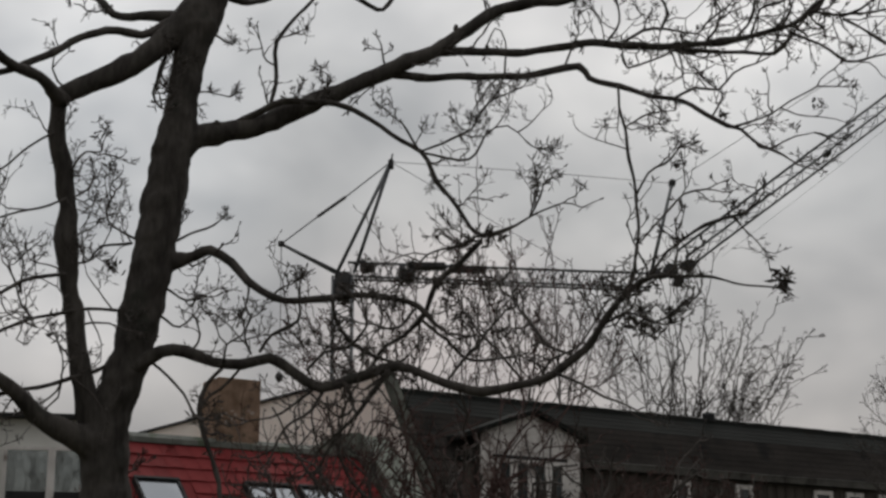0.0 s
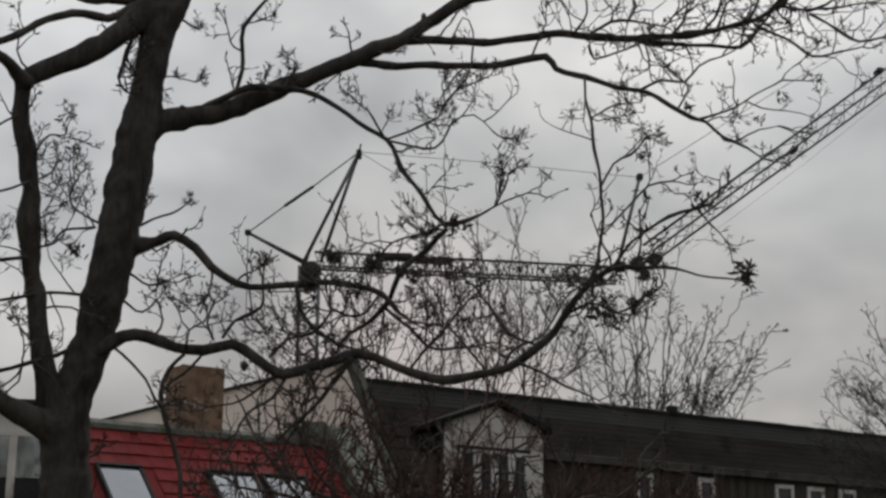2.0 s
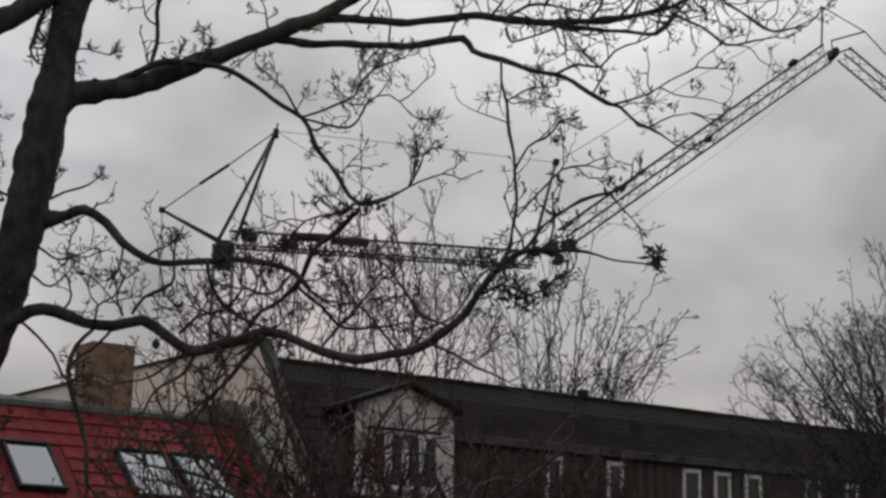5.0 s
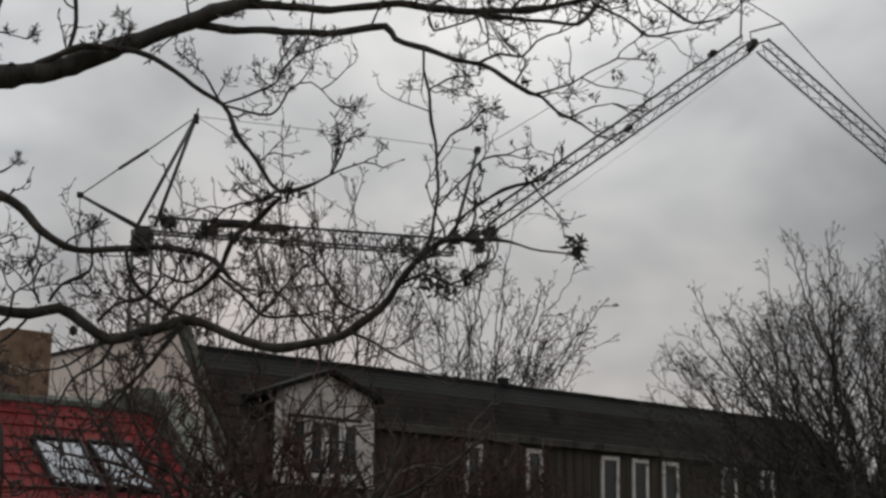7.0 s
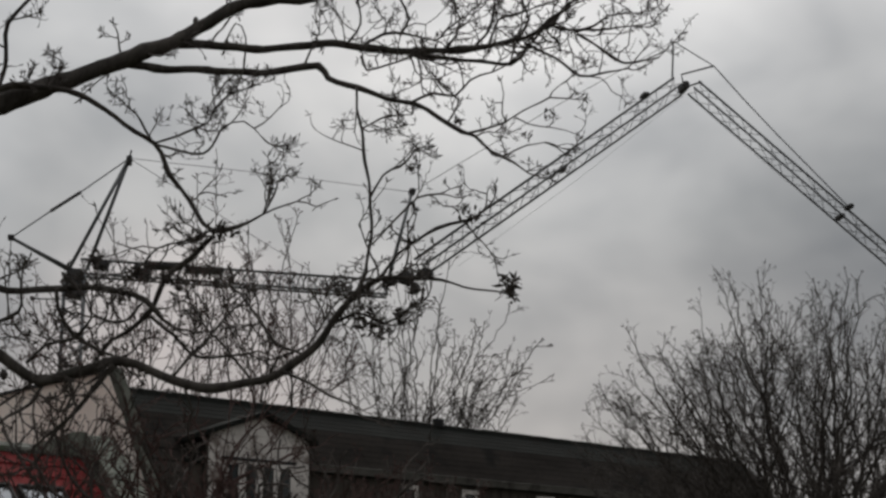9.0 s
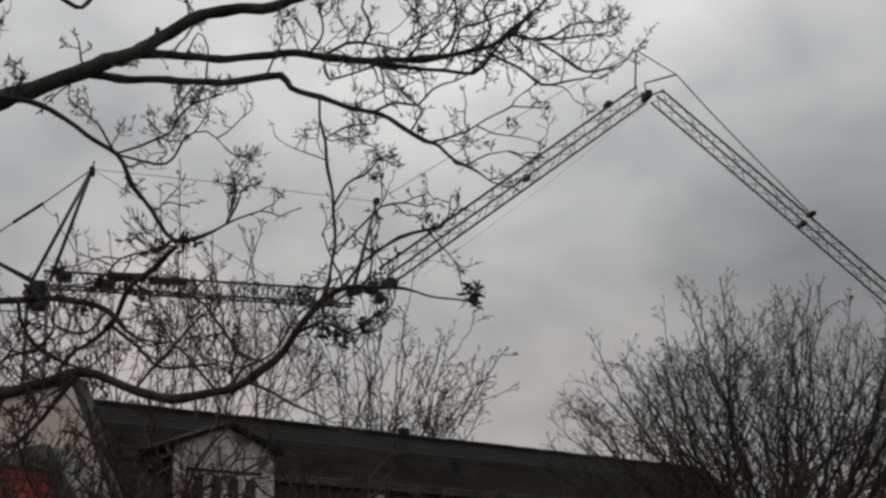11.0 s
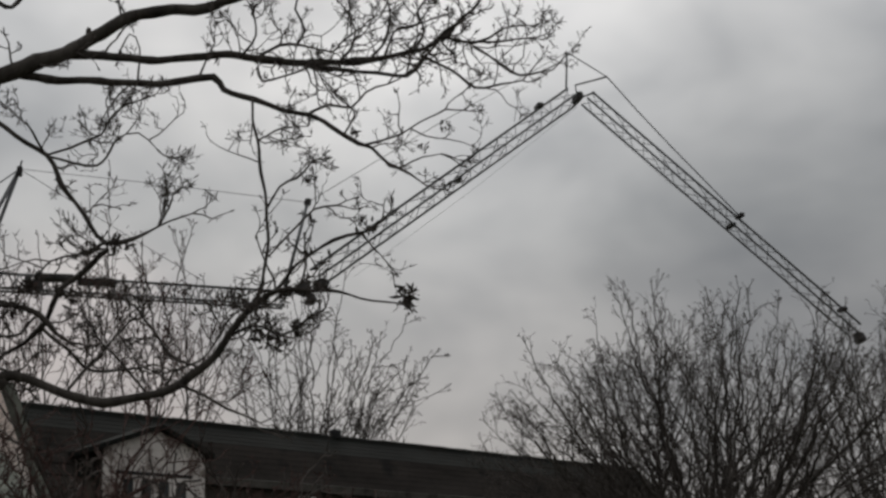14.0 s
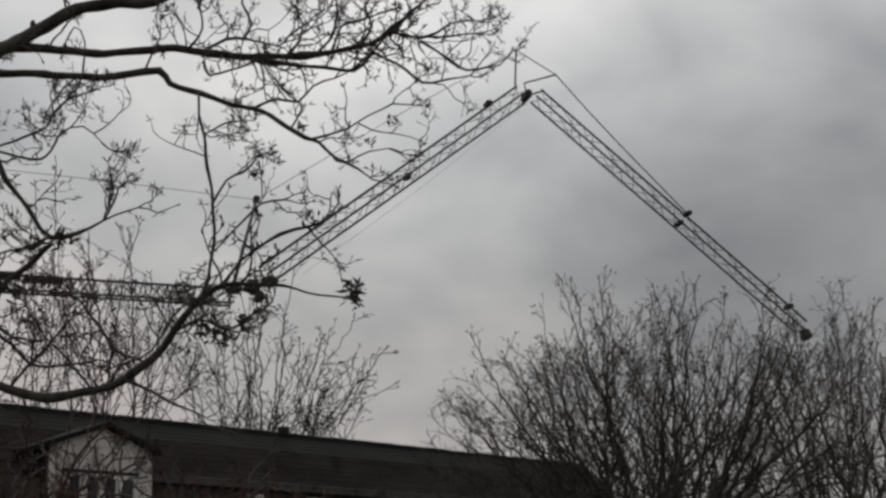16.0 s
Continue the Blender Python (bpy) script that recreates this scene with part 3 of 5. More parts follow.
def crane():
    root = thing("tower_crane", "grey lattice tower crane unfolding its hinged jib", "crane", (-6.36, 100.0, 0))
    top = (-0.16, 0.00, 28.05)
    lattice(root, "mast", (0, 0, 0), top, ((-0.62, -0.62), (0.62, -0.62), (0.62, 0.62), (-0.62, 0.62)), 26, 0.085, 0.042, "lattice mast")
    part("slewing_head", box(top[0] - 0.5, top[0] + 0.6, -0.7, 0.7, top[2] - 1.5, top[2] + 0.3, 0.15), STEEL_DARK, root, "dark slewing head")
    apex = (2.84, 0.00, 35.91)
    for foot in ((-0.50, -0.50, 28.32), (0.52, 0.50, 28.51)):
        V, F = [], []
        strut(V, F, foot, apex, 0.12, 8)
        part("frame_leg", (V, F), STEEL, root, "", True)
    V, F = [], []
    strut(V, F, apex, (apex[0] + 0.1, 0, apex[2] + 0.55), 0.06)
    part("apex_mast", (V, F), STEEL, root)
    part("apex_sheave", box(apex[0] - 0.18, apex[0] + 0.18, -0.3, 0.3, apex[2] - 0.45, apex[2] + 0.12, 0.05), STEEL_DARK, root)
    tail = (-4.22, 0.00, 30.29)
    for dy in (-0.5, 0.5):
        V, F = [], []
        strut(V, F, tail, (top[0], dy, top[2] + 0.15), 0.10, 8)
        part("counter_arm", (V, F), STEEL, root, "", True)
    part("tail_sheave", box(tail[0] - 0.2, tail[0] + 0.2, -0.25, 0.25, tail[2] - 0.16, tail[2] + 0.16, 0.04), STEEL_DARK, root)
    mid0, mid1 = (-1.91, 0.00, 32.13), (-0.10, 0.00, 33.49)
    ropes(root, "pendant", ((tail, mid0), (mid1, apex)), 0.045, STEEL)
    ropes(root, "pulley_block", ((mid0, mid1),), 0.11, STEEL_DARK)
    ropes(root, "hoist_rope", ((tail, (-4.07, 0.00, 21.81)),), 0.03)
    hook = (-4.09, 0.00, 21.52)
    V, F = [], []
    tube(V, F, [(hook[0], 0, hook[2] + z) for z in (0.36, 0.28, 0.14, 0.0, -0.14, -0.26, -0.32)], [0.07, 0.17, 0.25, 0.27, 0.21, 0.12, 0.05], 14)
    part("hook_block", (V, F), STEEL_DARK, root, "dark rounded hook block", True)
    V, F = [], []
    strut(V, F, (-2.73, 0.00, 26.40), (-0.88, 0.00, 26.45), 0.05, 6)
    part("side_arm", (V, F), STEEL, root)
    part("lamp_box", box((-2.69, 0.00, 26.41)[0] - 0.12, (-2.69, 0.00, 26.41)[0] + 0.12, -0.15, 0.15, (-2.69, 0.00, 26.41)[2] - 0.1, (-2.69, 0.00, 26.41)[2] + 0.14, 0.03), STEEL_DARK, root)
    # inner jib, with its winches
    j0, j1 = (0.13, 0.00, 28.54), (19.78, 0.00, 27.93)
    lattice(root, "inner_jib", j0, j1, ((0.55, 0), (-0.46, -0.42), (-0.50, 0.42)), 26, 0.08, 0.032, "inner jib section")
    for a, b, h in (((0.93, 0.00, 28.95), (1.91, 0.00, 28.55), 0.24), ((3.49, 0.00, 28.55), (4.55, 0.00, 28.07), 0.26), ((4.06, 0.00, 28.92), (6.51, 0.00, 28.77), 0.18), ((6.68, 0.00, 28.78), (9.16, 0.00, 28.53), 0.15)):
        w = part("winch", box(a[0], b[0], -0.6, 0.6, (a[2] + b[2]) / 2 - h, (a[2] + b[2]) / 2 + h, 0.08), STEEL_DARK, root, "dark winch housing")
        V, F = [], []
        strut(V, F, (a[0] + 0.2, -0.7, a[2]), (a[0] + 0.2, 0.7, a[2]), h * 0.9, 14)
        part("drum", (V, F), STEEL_DARK, w, "", True)
    # strut over the hinge
    king, foot = (21.34, 0.00, 34.57), (19.81, 0.00, 28.50)
    for dy in (-0.45, 0.45):
        V, F = [], []
        strut(V, F, (king[0], dy * 0.5, king[2]), (foot[0], dy, foot[2]), 0.09, 8)
        part("king_post", (V, F), STEEL, root, "", True)
    V, F = [], []
    for i in range(7):
        q0, q1 = i / 7, (i + 1) / 7
        p0 = [king[n] + (foot[n] - king[n]) * q0 for n in range(3)]
        p1 = [king[n] + (foot[n] - king[n]) * q1 for n in range(3)]
        strut(V, F, (p0[0], -0.22 - 0.23 * q0, p0[2]), (p1[0], 0.22 + 0.23 * q1, p1[2]), 0.03, 4)
    part("king_lacing", (V, F), STEEL, root)
    part("king_sheave", box(king[0] - 0.2, king[0] + 0.2, -0.35, 0.35, king[2] - 0.2, king[2] + 0.2, 0.06), STEEL_DARK, root)
    for q, w, h in (((19.96, 0.00, 28.50), 0.5, 0.3), ((21.00, 0.00, 28.69), 0.55, 0.42), ((22.19, 0.00, 29.03), 0.6, 0.32), ((21.52, 0.00, 28.02), 0.35, 0.35)):
        machinery(root, q, w, h)
    # middle jib
    m0, m1 = (21.89, 0.00, 29.47), (40.11, 0.00, 43.29)
    lattice(root, "middle_jib", m0, m1, ((0.62, 0), (-0.12, -0.65), (-0.62, 0.65)), 14, 0.078, 0.026, "middle jib section")
    for q in ((31.60, 0.00, 36.67), (37.55, 0.00, 42.30)):
        part("splice", box(q[0] - 0.2, q[0] + 0.24, -0.5, 0.5, q[2] - 0.14, q[2] + 0.16, 0.05), STEEL_DARK, root)
    # head of the hinge
    h0, h1, h2, h3 = (39.63, 0.00, 43.81), (39.79, 0.00, 46.49), (42.69, 0.00, 44.85), (40.31, 0.00, 44.06)
    head = (40.43, 0.00, 43.10)
    ropes(root, "head_post", ((h0, h1), (head, h3, h2)), 0.07, STEEL)
    ropes(root, "head_tie", ((h1, h2),), 0.045, STEEL)
    part("head_hinge", box(head[0] - 0.22, head[0] + 0.22, -0.7, 0.7, head[2] - 0.28, head[2] + 0.28, 0.08), STEEL_DARK, root)
    # outer jib
    o0, o1 = (41.19, 0.00, 43.23), (60.45, 0.00, 27.05)
    lattice(root, "outer_jib", o0, o1, ((0.55, 0), (-0.36, -0.6), (-0.44, 0.6)), 13, 0.07, 0.023, "outer jib section")
    ropes(root, "head_link", ((head, (41.75, 0.00, 43.60)),), 0.07, STEEL)
    ropes(root, "pendant", ((h2, (44.85, 0.00, 42.44), (47.25, 0.00, 39.92), (52.12, 0.00, 35.02)),), 0.05, STEEL)
    for q in ((51.43, 0.00, 34.29), (52.12, 0.00, 35.02), (59.45, 0.00, 28.49)):
        part("clamp", box(q[0] - 0.18, q[0] + 0.18, -0.5, 0.5, q[2] - 0.15, q[2] + 0.15, 0.05), STEEL_DARK, root)
    tip = (60.61, 0.00, 26.45)
    trolley = part("trolley", prism([(tip[0] - 0.22, tip[2] + 0.42), (tip[0] + 0.10, tip[2] + 0.30), (tip[0] + 0.24, tip[2] - 0.05), (tip[0] + 0.06, tip[2] - 0.38), (tip[0] - 0.16, tip[2] - 0.10)], "y", -0.5, 0.5), STEEL_DARK, root, "dark trolley at the jib end")
    V, F = [], []
    strut(V, F, (tip[0] + 0.05, -0.6, tip[2] - 0.1), (tip[0] + 0.05, 0.6, tip[2] - 0.1), 0.2, 14)
    part("sheave", (V, F), STEEL_DARK, trolley, "", True)
    # ropes between the heads
    ropes(root, "stay_rope", ((apex, (11.82, 0.00, 35.34), king), (king, (30.83, 0.00, 40.92), h1), (apex, (8.30, 0.00, 32.64), (14.65, 0.00, 28.94)),
                              ), 0.024)
    ropes(root, "slack_rope", (((24.45, 0.00, 29.64), (32.70, 0.00, 36.04), (40.49, 0.00, 42.56)), ((40.86, 0.00, 42.41), (47.07, 0.00, 37.12), (52.75, 0.00, 33.03))), 0.010)


crane()


# ---- bare trees ----
def sprout(V, F, p, d, length, r, rng, level, curl=0.5, lift=0.15, sides=4, tufts=0.75):
    """A crooked twig with side twigs."""
    n = 4 + int(rng.random() * 3)
    pts, rad = [p], [r]
    step = length / n
    for i in range(n):
        d = unit(d + rng.normal(0, curl, 3) * np.array((1, 0.8, 1)) + np.array((0, 0, lift)))
        p = p + d * step * rng.uniform(0.7, 1.3)
        pts.append(p)
        rad.append(r * (1 - 0.5 * (i + 1) / n))
        if level > 0 and i > 0 and rng.random() < 0.7:
            e = unit(d + rng.normal(0, 0.85, 3))
            sprout(V, F, p, e, length * rng.uniform(0.3, 0.6), r * 0.74, rng, level - 1, curl, lift, 3)
    tube(V, F, pts, rad, sides)
    if rng.random() < 0.35:  # a knobbly bud at the end
        tube(V, F, [p, p + d * 0.02, p + d * 0.045], [r * 0.5, r * 1.15, r * 0.4], 4)
    elif rng.random() < tufts:  # a tuft of short fruiting stubs
        for _ in range(4):
            e = unit(d + rng.normal(0, 0.7, 3))
            l = rng.uniform(0.03, 0.075)
            tube(V, F, [p, p + e * l * 0.6, p + e * l], [r * 0.45, r * 0.8, r * 0.3], 3)
    return p


def cluster(V, F, p, size, rng):
    """A hanging bunch of small dry leaves or seed wings."""
    for _ in range(int(38 * size / 0.15)):
        c = p + rng.normal(0, size * 0.40, 3)
        u, v = unit(rng.normal(0, 1, 3)), unit(rng.normal(0, 1, 3))
        l, w = size * rng.uniform(0.25, 0.65), size * rng.uniform(0.10, 0.22)
        b = len(V)
        q = np.cross(u, v) * 0.004
        V.extend(map(tuple, (c - u * l, c + v * w + q, c + u * l, c - v * w - q, c + q * 3)))
        F.extend(((b, b + 1, b + 4), (b + 1, b + 2, b + 4), (b + 2, b + 3, b + 4), (b + 3, b, b + 4)))


class Limbs:
    """Gathers the limbs of one tree, then grows its twigs."""

    def __init__(self, root, seed):
        self.root, self.rng, self.seeds = root, np.random.default_rng(seed), []
        self.V, self.F, self.lines = [], [], []

    def add(self, name, knots, twigs=1.0, reach=0.45):
        k = flowing(knots, 0.09)
        n = len(k)
        t = np.arange(n)
        for ax in range(3):  # slow wobble and knots in the wood
            amp = np.where(k[:, 3] < 0.03, 0.011, np.where(k[:, 3] < 0.09, 0.0115, 0.004))
            k[:, ax] += amp * (np.sin(t * 0.55 + self.rng.uniform(0, 6)) + 0.6 * np.sin(t * 1.35 + self.rng.uniform(0, 6))) * np.minimum(t / 3, 1)
        calm = np.clip(0.07 / k[:, 3], 0.25, 1)
        r = k[:, 3] * (1 + calm * (0.05 * np.sin(t * 0.8 + self.rng.uniform(0, 6)) + self.rng.normal(0, 0.035, n)))
        for _ in range(self.rng.poisson(n * 0.09)):  # swellings where old shoots broke off
            r *= 1 + self.rng.uniform(0.12, 0.36) * np.clip(0.07 / k[:, 3], 0, 1) ** 2 * np.exp(-((t - self.rng.uniform(2, n)) / 1.1) ** 2)
        V, F = [], []
        sides = 12 if k[0, 3] > 0.05 else 7
        tube(V, F, k[:, :3], r, sides)
        rough = np.repeat(r * 0.055, sides)[:, None] * self.rng.normal(0, 1, (len(V), 3))
        V = list(map(tuple, (np.array(V) + rough).tolist()))
        if name == "trunk":
            self.trunk = (V, F)
        elif k[0, 3] > 0.011:
            if k[0, 3] >= 0.065:  # a swollen collar where the limb leaves the trunk
                m = max(3, int(np.searchsorted(np.cumsum(np.linalg.norm(np.diff(k[:, :3], axis=0), axis=1)), 0.55)))
                tube(self.trunk[0], self.trunk[1], k[:m, :3], r[:m] * np.linspace(1.16, 0.95, m), 12)
            part(name, (V, F), BARK, self.root, "", True)
        else:
            b = len(self.V)
            self.V.extend(V)
            self.F.extend(tuple(i + b for i in f) for f in F)
        self.lines.append((k, twigs, reach))

    def grow(self, label):
        for k, twigs, reach in self.lines:
            seg = np.linalg.norm(np.diff(k[:, :3], axis=0), axis=1)
            for i in range(len(k) - 1):
                rr = k[i, 3]
                rate = twigs * (0.4 if rr > 0.06 else 0.95 if rr > 0.03 else 2.15)
                for _ in range(self.rng.poisson(rate * seg[i])):
                    along = unit(k[i + 1, :3] - k[i, :3])
                    d = self.rng.normal(0, 1, 3) * np.array((1, 0.9, 1))
                    d = unit(d - along * (d @ along) + along * 0.5)
                    end = sprout(self.V, self.F, k[i, :3] + d * rr * 0.5, d, reach * self.rng.uniform(0.55, 1.35), min(0.0112, max(0.0078, rr * 0.5)), self.rng, 2, 0.29, 0.12)
                    if self.rng.random() < 0.05:
                        cluster(self.V, self.F, end, 0.06, self.rng)
            if k[-1, 3] < 0.05 and twigs > 0.35:  # the limb runs out in a few crooked twigs
                ahead = unit(k[-1, :3] - k[-2, :3])
                for _ in range(2):
                    d = unit(ahead + self.rng.normal(0, 0.3, 3))
                    sprout(self.V, self.F, k[-1, :3], d, reach * self.rng.uniform(0.5, 0.9), min(0.0125, max(0.008, k[-1, 3])), self.rng, 2, 0.26, 0.08)
        for p, size in self.seeds:
            cluster(self.V, self.F, np.array(p), size, self.rng)
        stem = part("trunk", self.trunk, BARK, self.root, "leaning forked trunk with swollen collars", True)
        melt = stem.modifiers.new("melt", "REMESH")
        melt.mode, melt.voxel_size, melt.use_smooth_shade = "VOXEL", 0.022, True
        ease = stem.modifiers.new("ease", "SMOOTH")
        ease.factor, ease.iterations = 0.5, 7
        grain = bpy.data.textures.new("bark_grain", "CLOUDS")
        grain.noise_scale, grain.noise_depth = 0.11, 3
        rise = stem.modifiers.new("rise", "DISPLACE")
        rise.texture, rise.strength, rise.mid_level = grain, 0.030, 0.5
        tagged(part("twig_tangle", (self.V, self.F), TWIG, self.root, label), kind="stuff")


def front_tree():
    """The old tree before the houses: crooked limbs, short zigzag twigs and some dry seed bunches."""
    root = thing("tree", "old bare tree with a leaning trunk and crooked limbs", "tree", (-2.94, 13.70, 0))
    g = Limbs(root, 5)
    g.add("trunk", [(0.10, 0.00, -0.20, 0.3400), (0.08, 0.00, 0.60, 0.2700), (0.05, 0.00, 2.50, 0.2400), (0.03, 0.01, 6.21, 0.2200), (-0.01, -0.00, 6.79, 0.2100), (-0.02, -0.00, 7.17, 0.2100), (0.04, 0.01, 7.47, 0.1650), (0.11, 0.02, 7.77, 0.1800), (0.18, 0.04, 8.08, 0.1850), (0.26, 0.05, 8.59, 0.1900), (0.30, 0.06, 8.90, 0.1850), (0.39, 0.08, 9.54, 0.1900), (0.41, 0.08, 9.81, 0.1900), (0.46, 0.09, 10.14, 0.1650), (0.50, 0.10, 10.47, 0.1450), (0.55, 0.10, 10.80, 0.1550), (0.63, 0.12, 11.14, 0.1750), (0.75, 0.14, 11.55, 0.1600), (0.85, 0.15, 12.25, 0.1250), (0.90, 0.16, 13.20, 0.0850)], 0.25, 0.45)
    g.add("limb", [(-0.05, -0.01, 7.07, 0.1500), (-0.16, -0.07, 7.43, 0.1247), (-0.26, -0.13, 7.84, 0.0845), (-0.33, -0.19, 8.23, 0.0794), (-0.39, -0.24, 8.77, 0.0841), (-0.42, -0.29, 9.12, 0.0789), (-0.47, -0.34, 9.57, 0.0836), (-0.52, -0.39, 9.94, 0.0785), (-0.52, -0.43, 10.17, 0.0832)], 1.05, 0.45)
    g.add("limb", [(0.60, 0.11, 11.23, 0.1500), (0.41, 0.02, 10.96, 0.1294), (0.18, -0.09, 10.70, 0.1140), (-0.06, -0.20, 10.48, 0.0987), (-0.28, -0.31, 10.32, 0.0885), (-0.50, -0.42, 10.17, 0.0832)], 0.6, 0.45)
    g.add("limb", [(-0.48, -0.42, 10.11, 0.0783), (-0.55, -0.58, 10.17, 0.0605), (-0.62, -0.74, 10.21, 0.0527), (-0.76, -0.93, 10.26, 0.0427), (-0.92, -1.12, 10.33, 0.0352), (-1.23, -1.37, 10.43, 0.0279)], 1.1, 0.45)
    g.add("limb", [(0.33, 0.07, 11.06, 0.0500), (0.11, -0.11, 10.88, 0.0396), (-0.16, -0.31, 10.83, 0.0368), (-0.41, -0.50, 10.64, 0.0364), (-0.69, -0.72, 10.39, 0.0337), (-0.96, -0.93, 10.18, 0.0310), (-1.21, -1.15, 9.96, 0.0236)], 1.1, 0.45)
    g.add("limb", [(0.38, 0.07, 11.12, 0.0600), (0.05, 0.14, 11.16, 0.0454), (-0.23, 0.21, 11.20, 0.0407), (-0.38, 0.30, 11.38, 0.0359), (-0.56, 0.39, 11.59, 0.0259)], 1.5, 0.45)
    g.add("limb", [(-0.05, -0.01, 7.05, 0.1250), (-0.21, -0.19, 7.17, 0.1114), (-0.46, -0.39, 7.29, 0.0882), (-0.66, -0.59, 7.48, 0.0679), (-0.86, -0.79, 7.66, 0.0528), (-1.09, -1.01, 7.87, 0.0428)], 0.45, 0.45)
    g.add("limb", [(0.39, 0.08, 9.78, 0.1500), (0.60, 0.16, 9.97, 0.1154), (0.87, 0.26, 10.07, 0.0957), (1.22, 0.35, 10.18, 0.0910), (1.63, 0.44, 10.40, 0.0862), (1.99, 0.52, 10.61, 0.0789), (2.42, 0.59, 10.83, 0.0741), (2.79, 0.65, 11.02, 0.0692), (3.12, 0.70, 11.28, 0.0617), (3.40, 0.74, 11.47, 0.0568), (3.78, 0.77, 11.58, 0.0518), (4.12, 0.80, 11.66, 0.0468), (4.57, 0.80, 11.87, 0.0365)], 0.35, 0.45)
    g.add("limb", [(0.76, 0.24, 11.48, 0.0755), (1.00, 0.53, 11.46, 0.0359), (1.29, 0.81, 11.73, 0.0261)], 0.5, 0.45)
    g.add("limb", [(0.87, 0.26, 10.10, 0.0353), (1.12, 0.25, 10.22, 0.0326), (1.38, 0.24, 10.36, 0.0300), (1.70, 0.22, 10.36, 0.0299), (2.07, 0.21, 10.26, 0.0249), (2.39, 0.18, 10.04, 0.0223), (2.67, 0.15, 9.86, 0.0223), (2.83, 0.11, 9.57, 0.0222), (3.06, 0.07, 9.24, 0.0197), (3.21, 0.02, 9.04, 0.0172), (3.42, -0.03, 9.08, 0.0122), (3.66, -0.08, 9.18, 0.0097), (3.96, -0.14, 9.29, 0.0073)], 1.2, 0.45)
    g.add("limb", [(2.68, -0.00, 9.81, 0.0122), (2.96, -0.10, 9.90, 0.0121), (3.15, -0.20, 9.94, 0.0096), (3.19, -0.30, 10.05, 0.0096), (3.30, -0.41, 10.15, 0.0071), (3.47, -0.51, 10.22, 0.0047)], 1.3, 0.35)
    g.add("limb", [(2.69, -0.00, 9.80, 0.0122), (2.91, -0.07, 9.73, 0.0122), (3.11, -0.14, 9.70, 0.0121), (3.19, -0.20, 9.76, 0.0096), (3.27, -0.27, 9.89, 0.0096), (3.46, -0.35, 9.93, 0.0072), (3.60, -0.42, 9.78, 0.0047)], 1.3, 0.35)
    g.add("limb", [(2.65, -0.00, 9.84, 0.0122), (2.55, -0.10, 9.97, 0.0097), (2.45, -0.21, 10.04, 0.0072)], 1.2, 0.3)
    g.add("limb", [(3.66, -0.12, 9.17, 0.0097), (3.73, -0.28, 9.30, 0.0096), (3.77, -0.43, 9.39, 0.0071)], 1.6, 0.3)
    g.add("limb", [(3.23, -0.12, 8.95, 0.0219), (3.04, -0.03, 8.77, 0.0220), (2.83, 0.05, 8.59, 0.0221), (2.74, 0.14, 8.39, 0.0223), (2.68, 0.22, 8.29, 0.0199), (2.53, 0.31, 8.17, 0.0175), (2.38, 0.39, 8.08, 0.0176), (2.28, 0.47, 7.97, 0.0177)], 1.4, 0.5)
    g.add("limb", [(2.69, 0.28, 8.32, 0.0175), (2.91, 0.43, 8.15, 0.0152), (3.08, 0.58, 8.03, 0.0153), (3.36, 0.73, 8.04, 0.0129), (3.61, 0.87, 8.10, 0.0104)], 1.3, 0.5)
    g.add("limb", [(1.29, -0.02, 7.96, 0.0148), (1.41, -0.20, 8.07, 0.0146), (1.63, -0.38, 8.16, 0.0120), (1.67, -0.58, 8.38, 0.0094)], 1.8, 0.35)
    g.add("limb", [(1.21, -0.03, 7.94, 0.0123), (1.18, -0.23, 8.05, 0.0097), (1.26, -0.42, 8.18, 0.0096)], 2.2, 0.3)
    g.add("limb", [(1.71, -0.07, 7.79, 0.0147), (1.87, -0.23, 7.92, 0.0121), (2.07, -0.38, 7.94, 0.0119), (2.26, -0.53, 8.11, 0.0094)], 2.0, 0.4)
    g.add("limb", [(2.94, -0.12, 7.71, 0.0146), (3.11, 0.02, 7.94, 0.0123), (3.29, 0.15, 8.17, 0.0124), (3.44, 0.27, 8.41, 0.0100)], 1.3, 0.45)
    g.add("limb", [(3.72, -0.34, 7.62, 0.0144), (3.80, -0.48, 7.82, 0.0118), (4.03, -0.63, 7.94, 0.0094), (4.16, -0.77, 8.11, 0.0093)], 1.3, 0.45)
    g.add("limb", [(0.68, -0.10, 7.94, 0.0123), (0.75, 0.11, 8.10, 0.0100), (0.67, 0.30, 8.29, 0.0076)], 1.8, 0.3)
    g.add("limb", [(0.99, -0.16, 7.83, 0.0122), (1.05, -0.35, 7.97, 0.0096), (1.17, -0.54, 8.01, 0.0071)], 1.8, 0.3)
    g.add("limb", [(1.87, -0.16, 7.61, 0.0170), (1.77, -0.30, 7.41, 0.0144), (1.62, -0.45, 7.29, 0.0119), (1.51, -0.60, 7.04, 0.0094)], 0.9, 0.35)
    g.add("limb", [(2.07, -0.15, 7.64, 0.0170), (2.13, -0.34, 7.41, 0.0144), (2.03, -0.55, 7.31, 0.0118)], 0.9, 0.35)
    g.add("limb", [(2.45, -0.13, 7.77, 0.0170), (2.26, -0.06, 7.61, 0.0147), (2.16, 0.01, 7.42, 0.0147), (1.97, 0.07, 7.22, 0.0123), (1.83, 0.14, 6.98, 0.0099)], 0.9, 0.4)
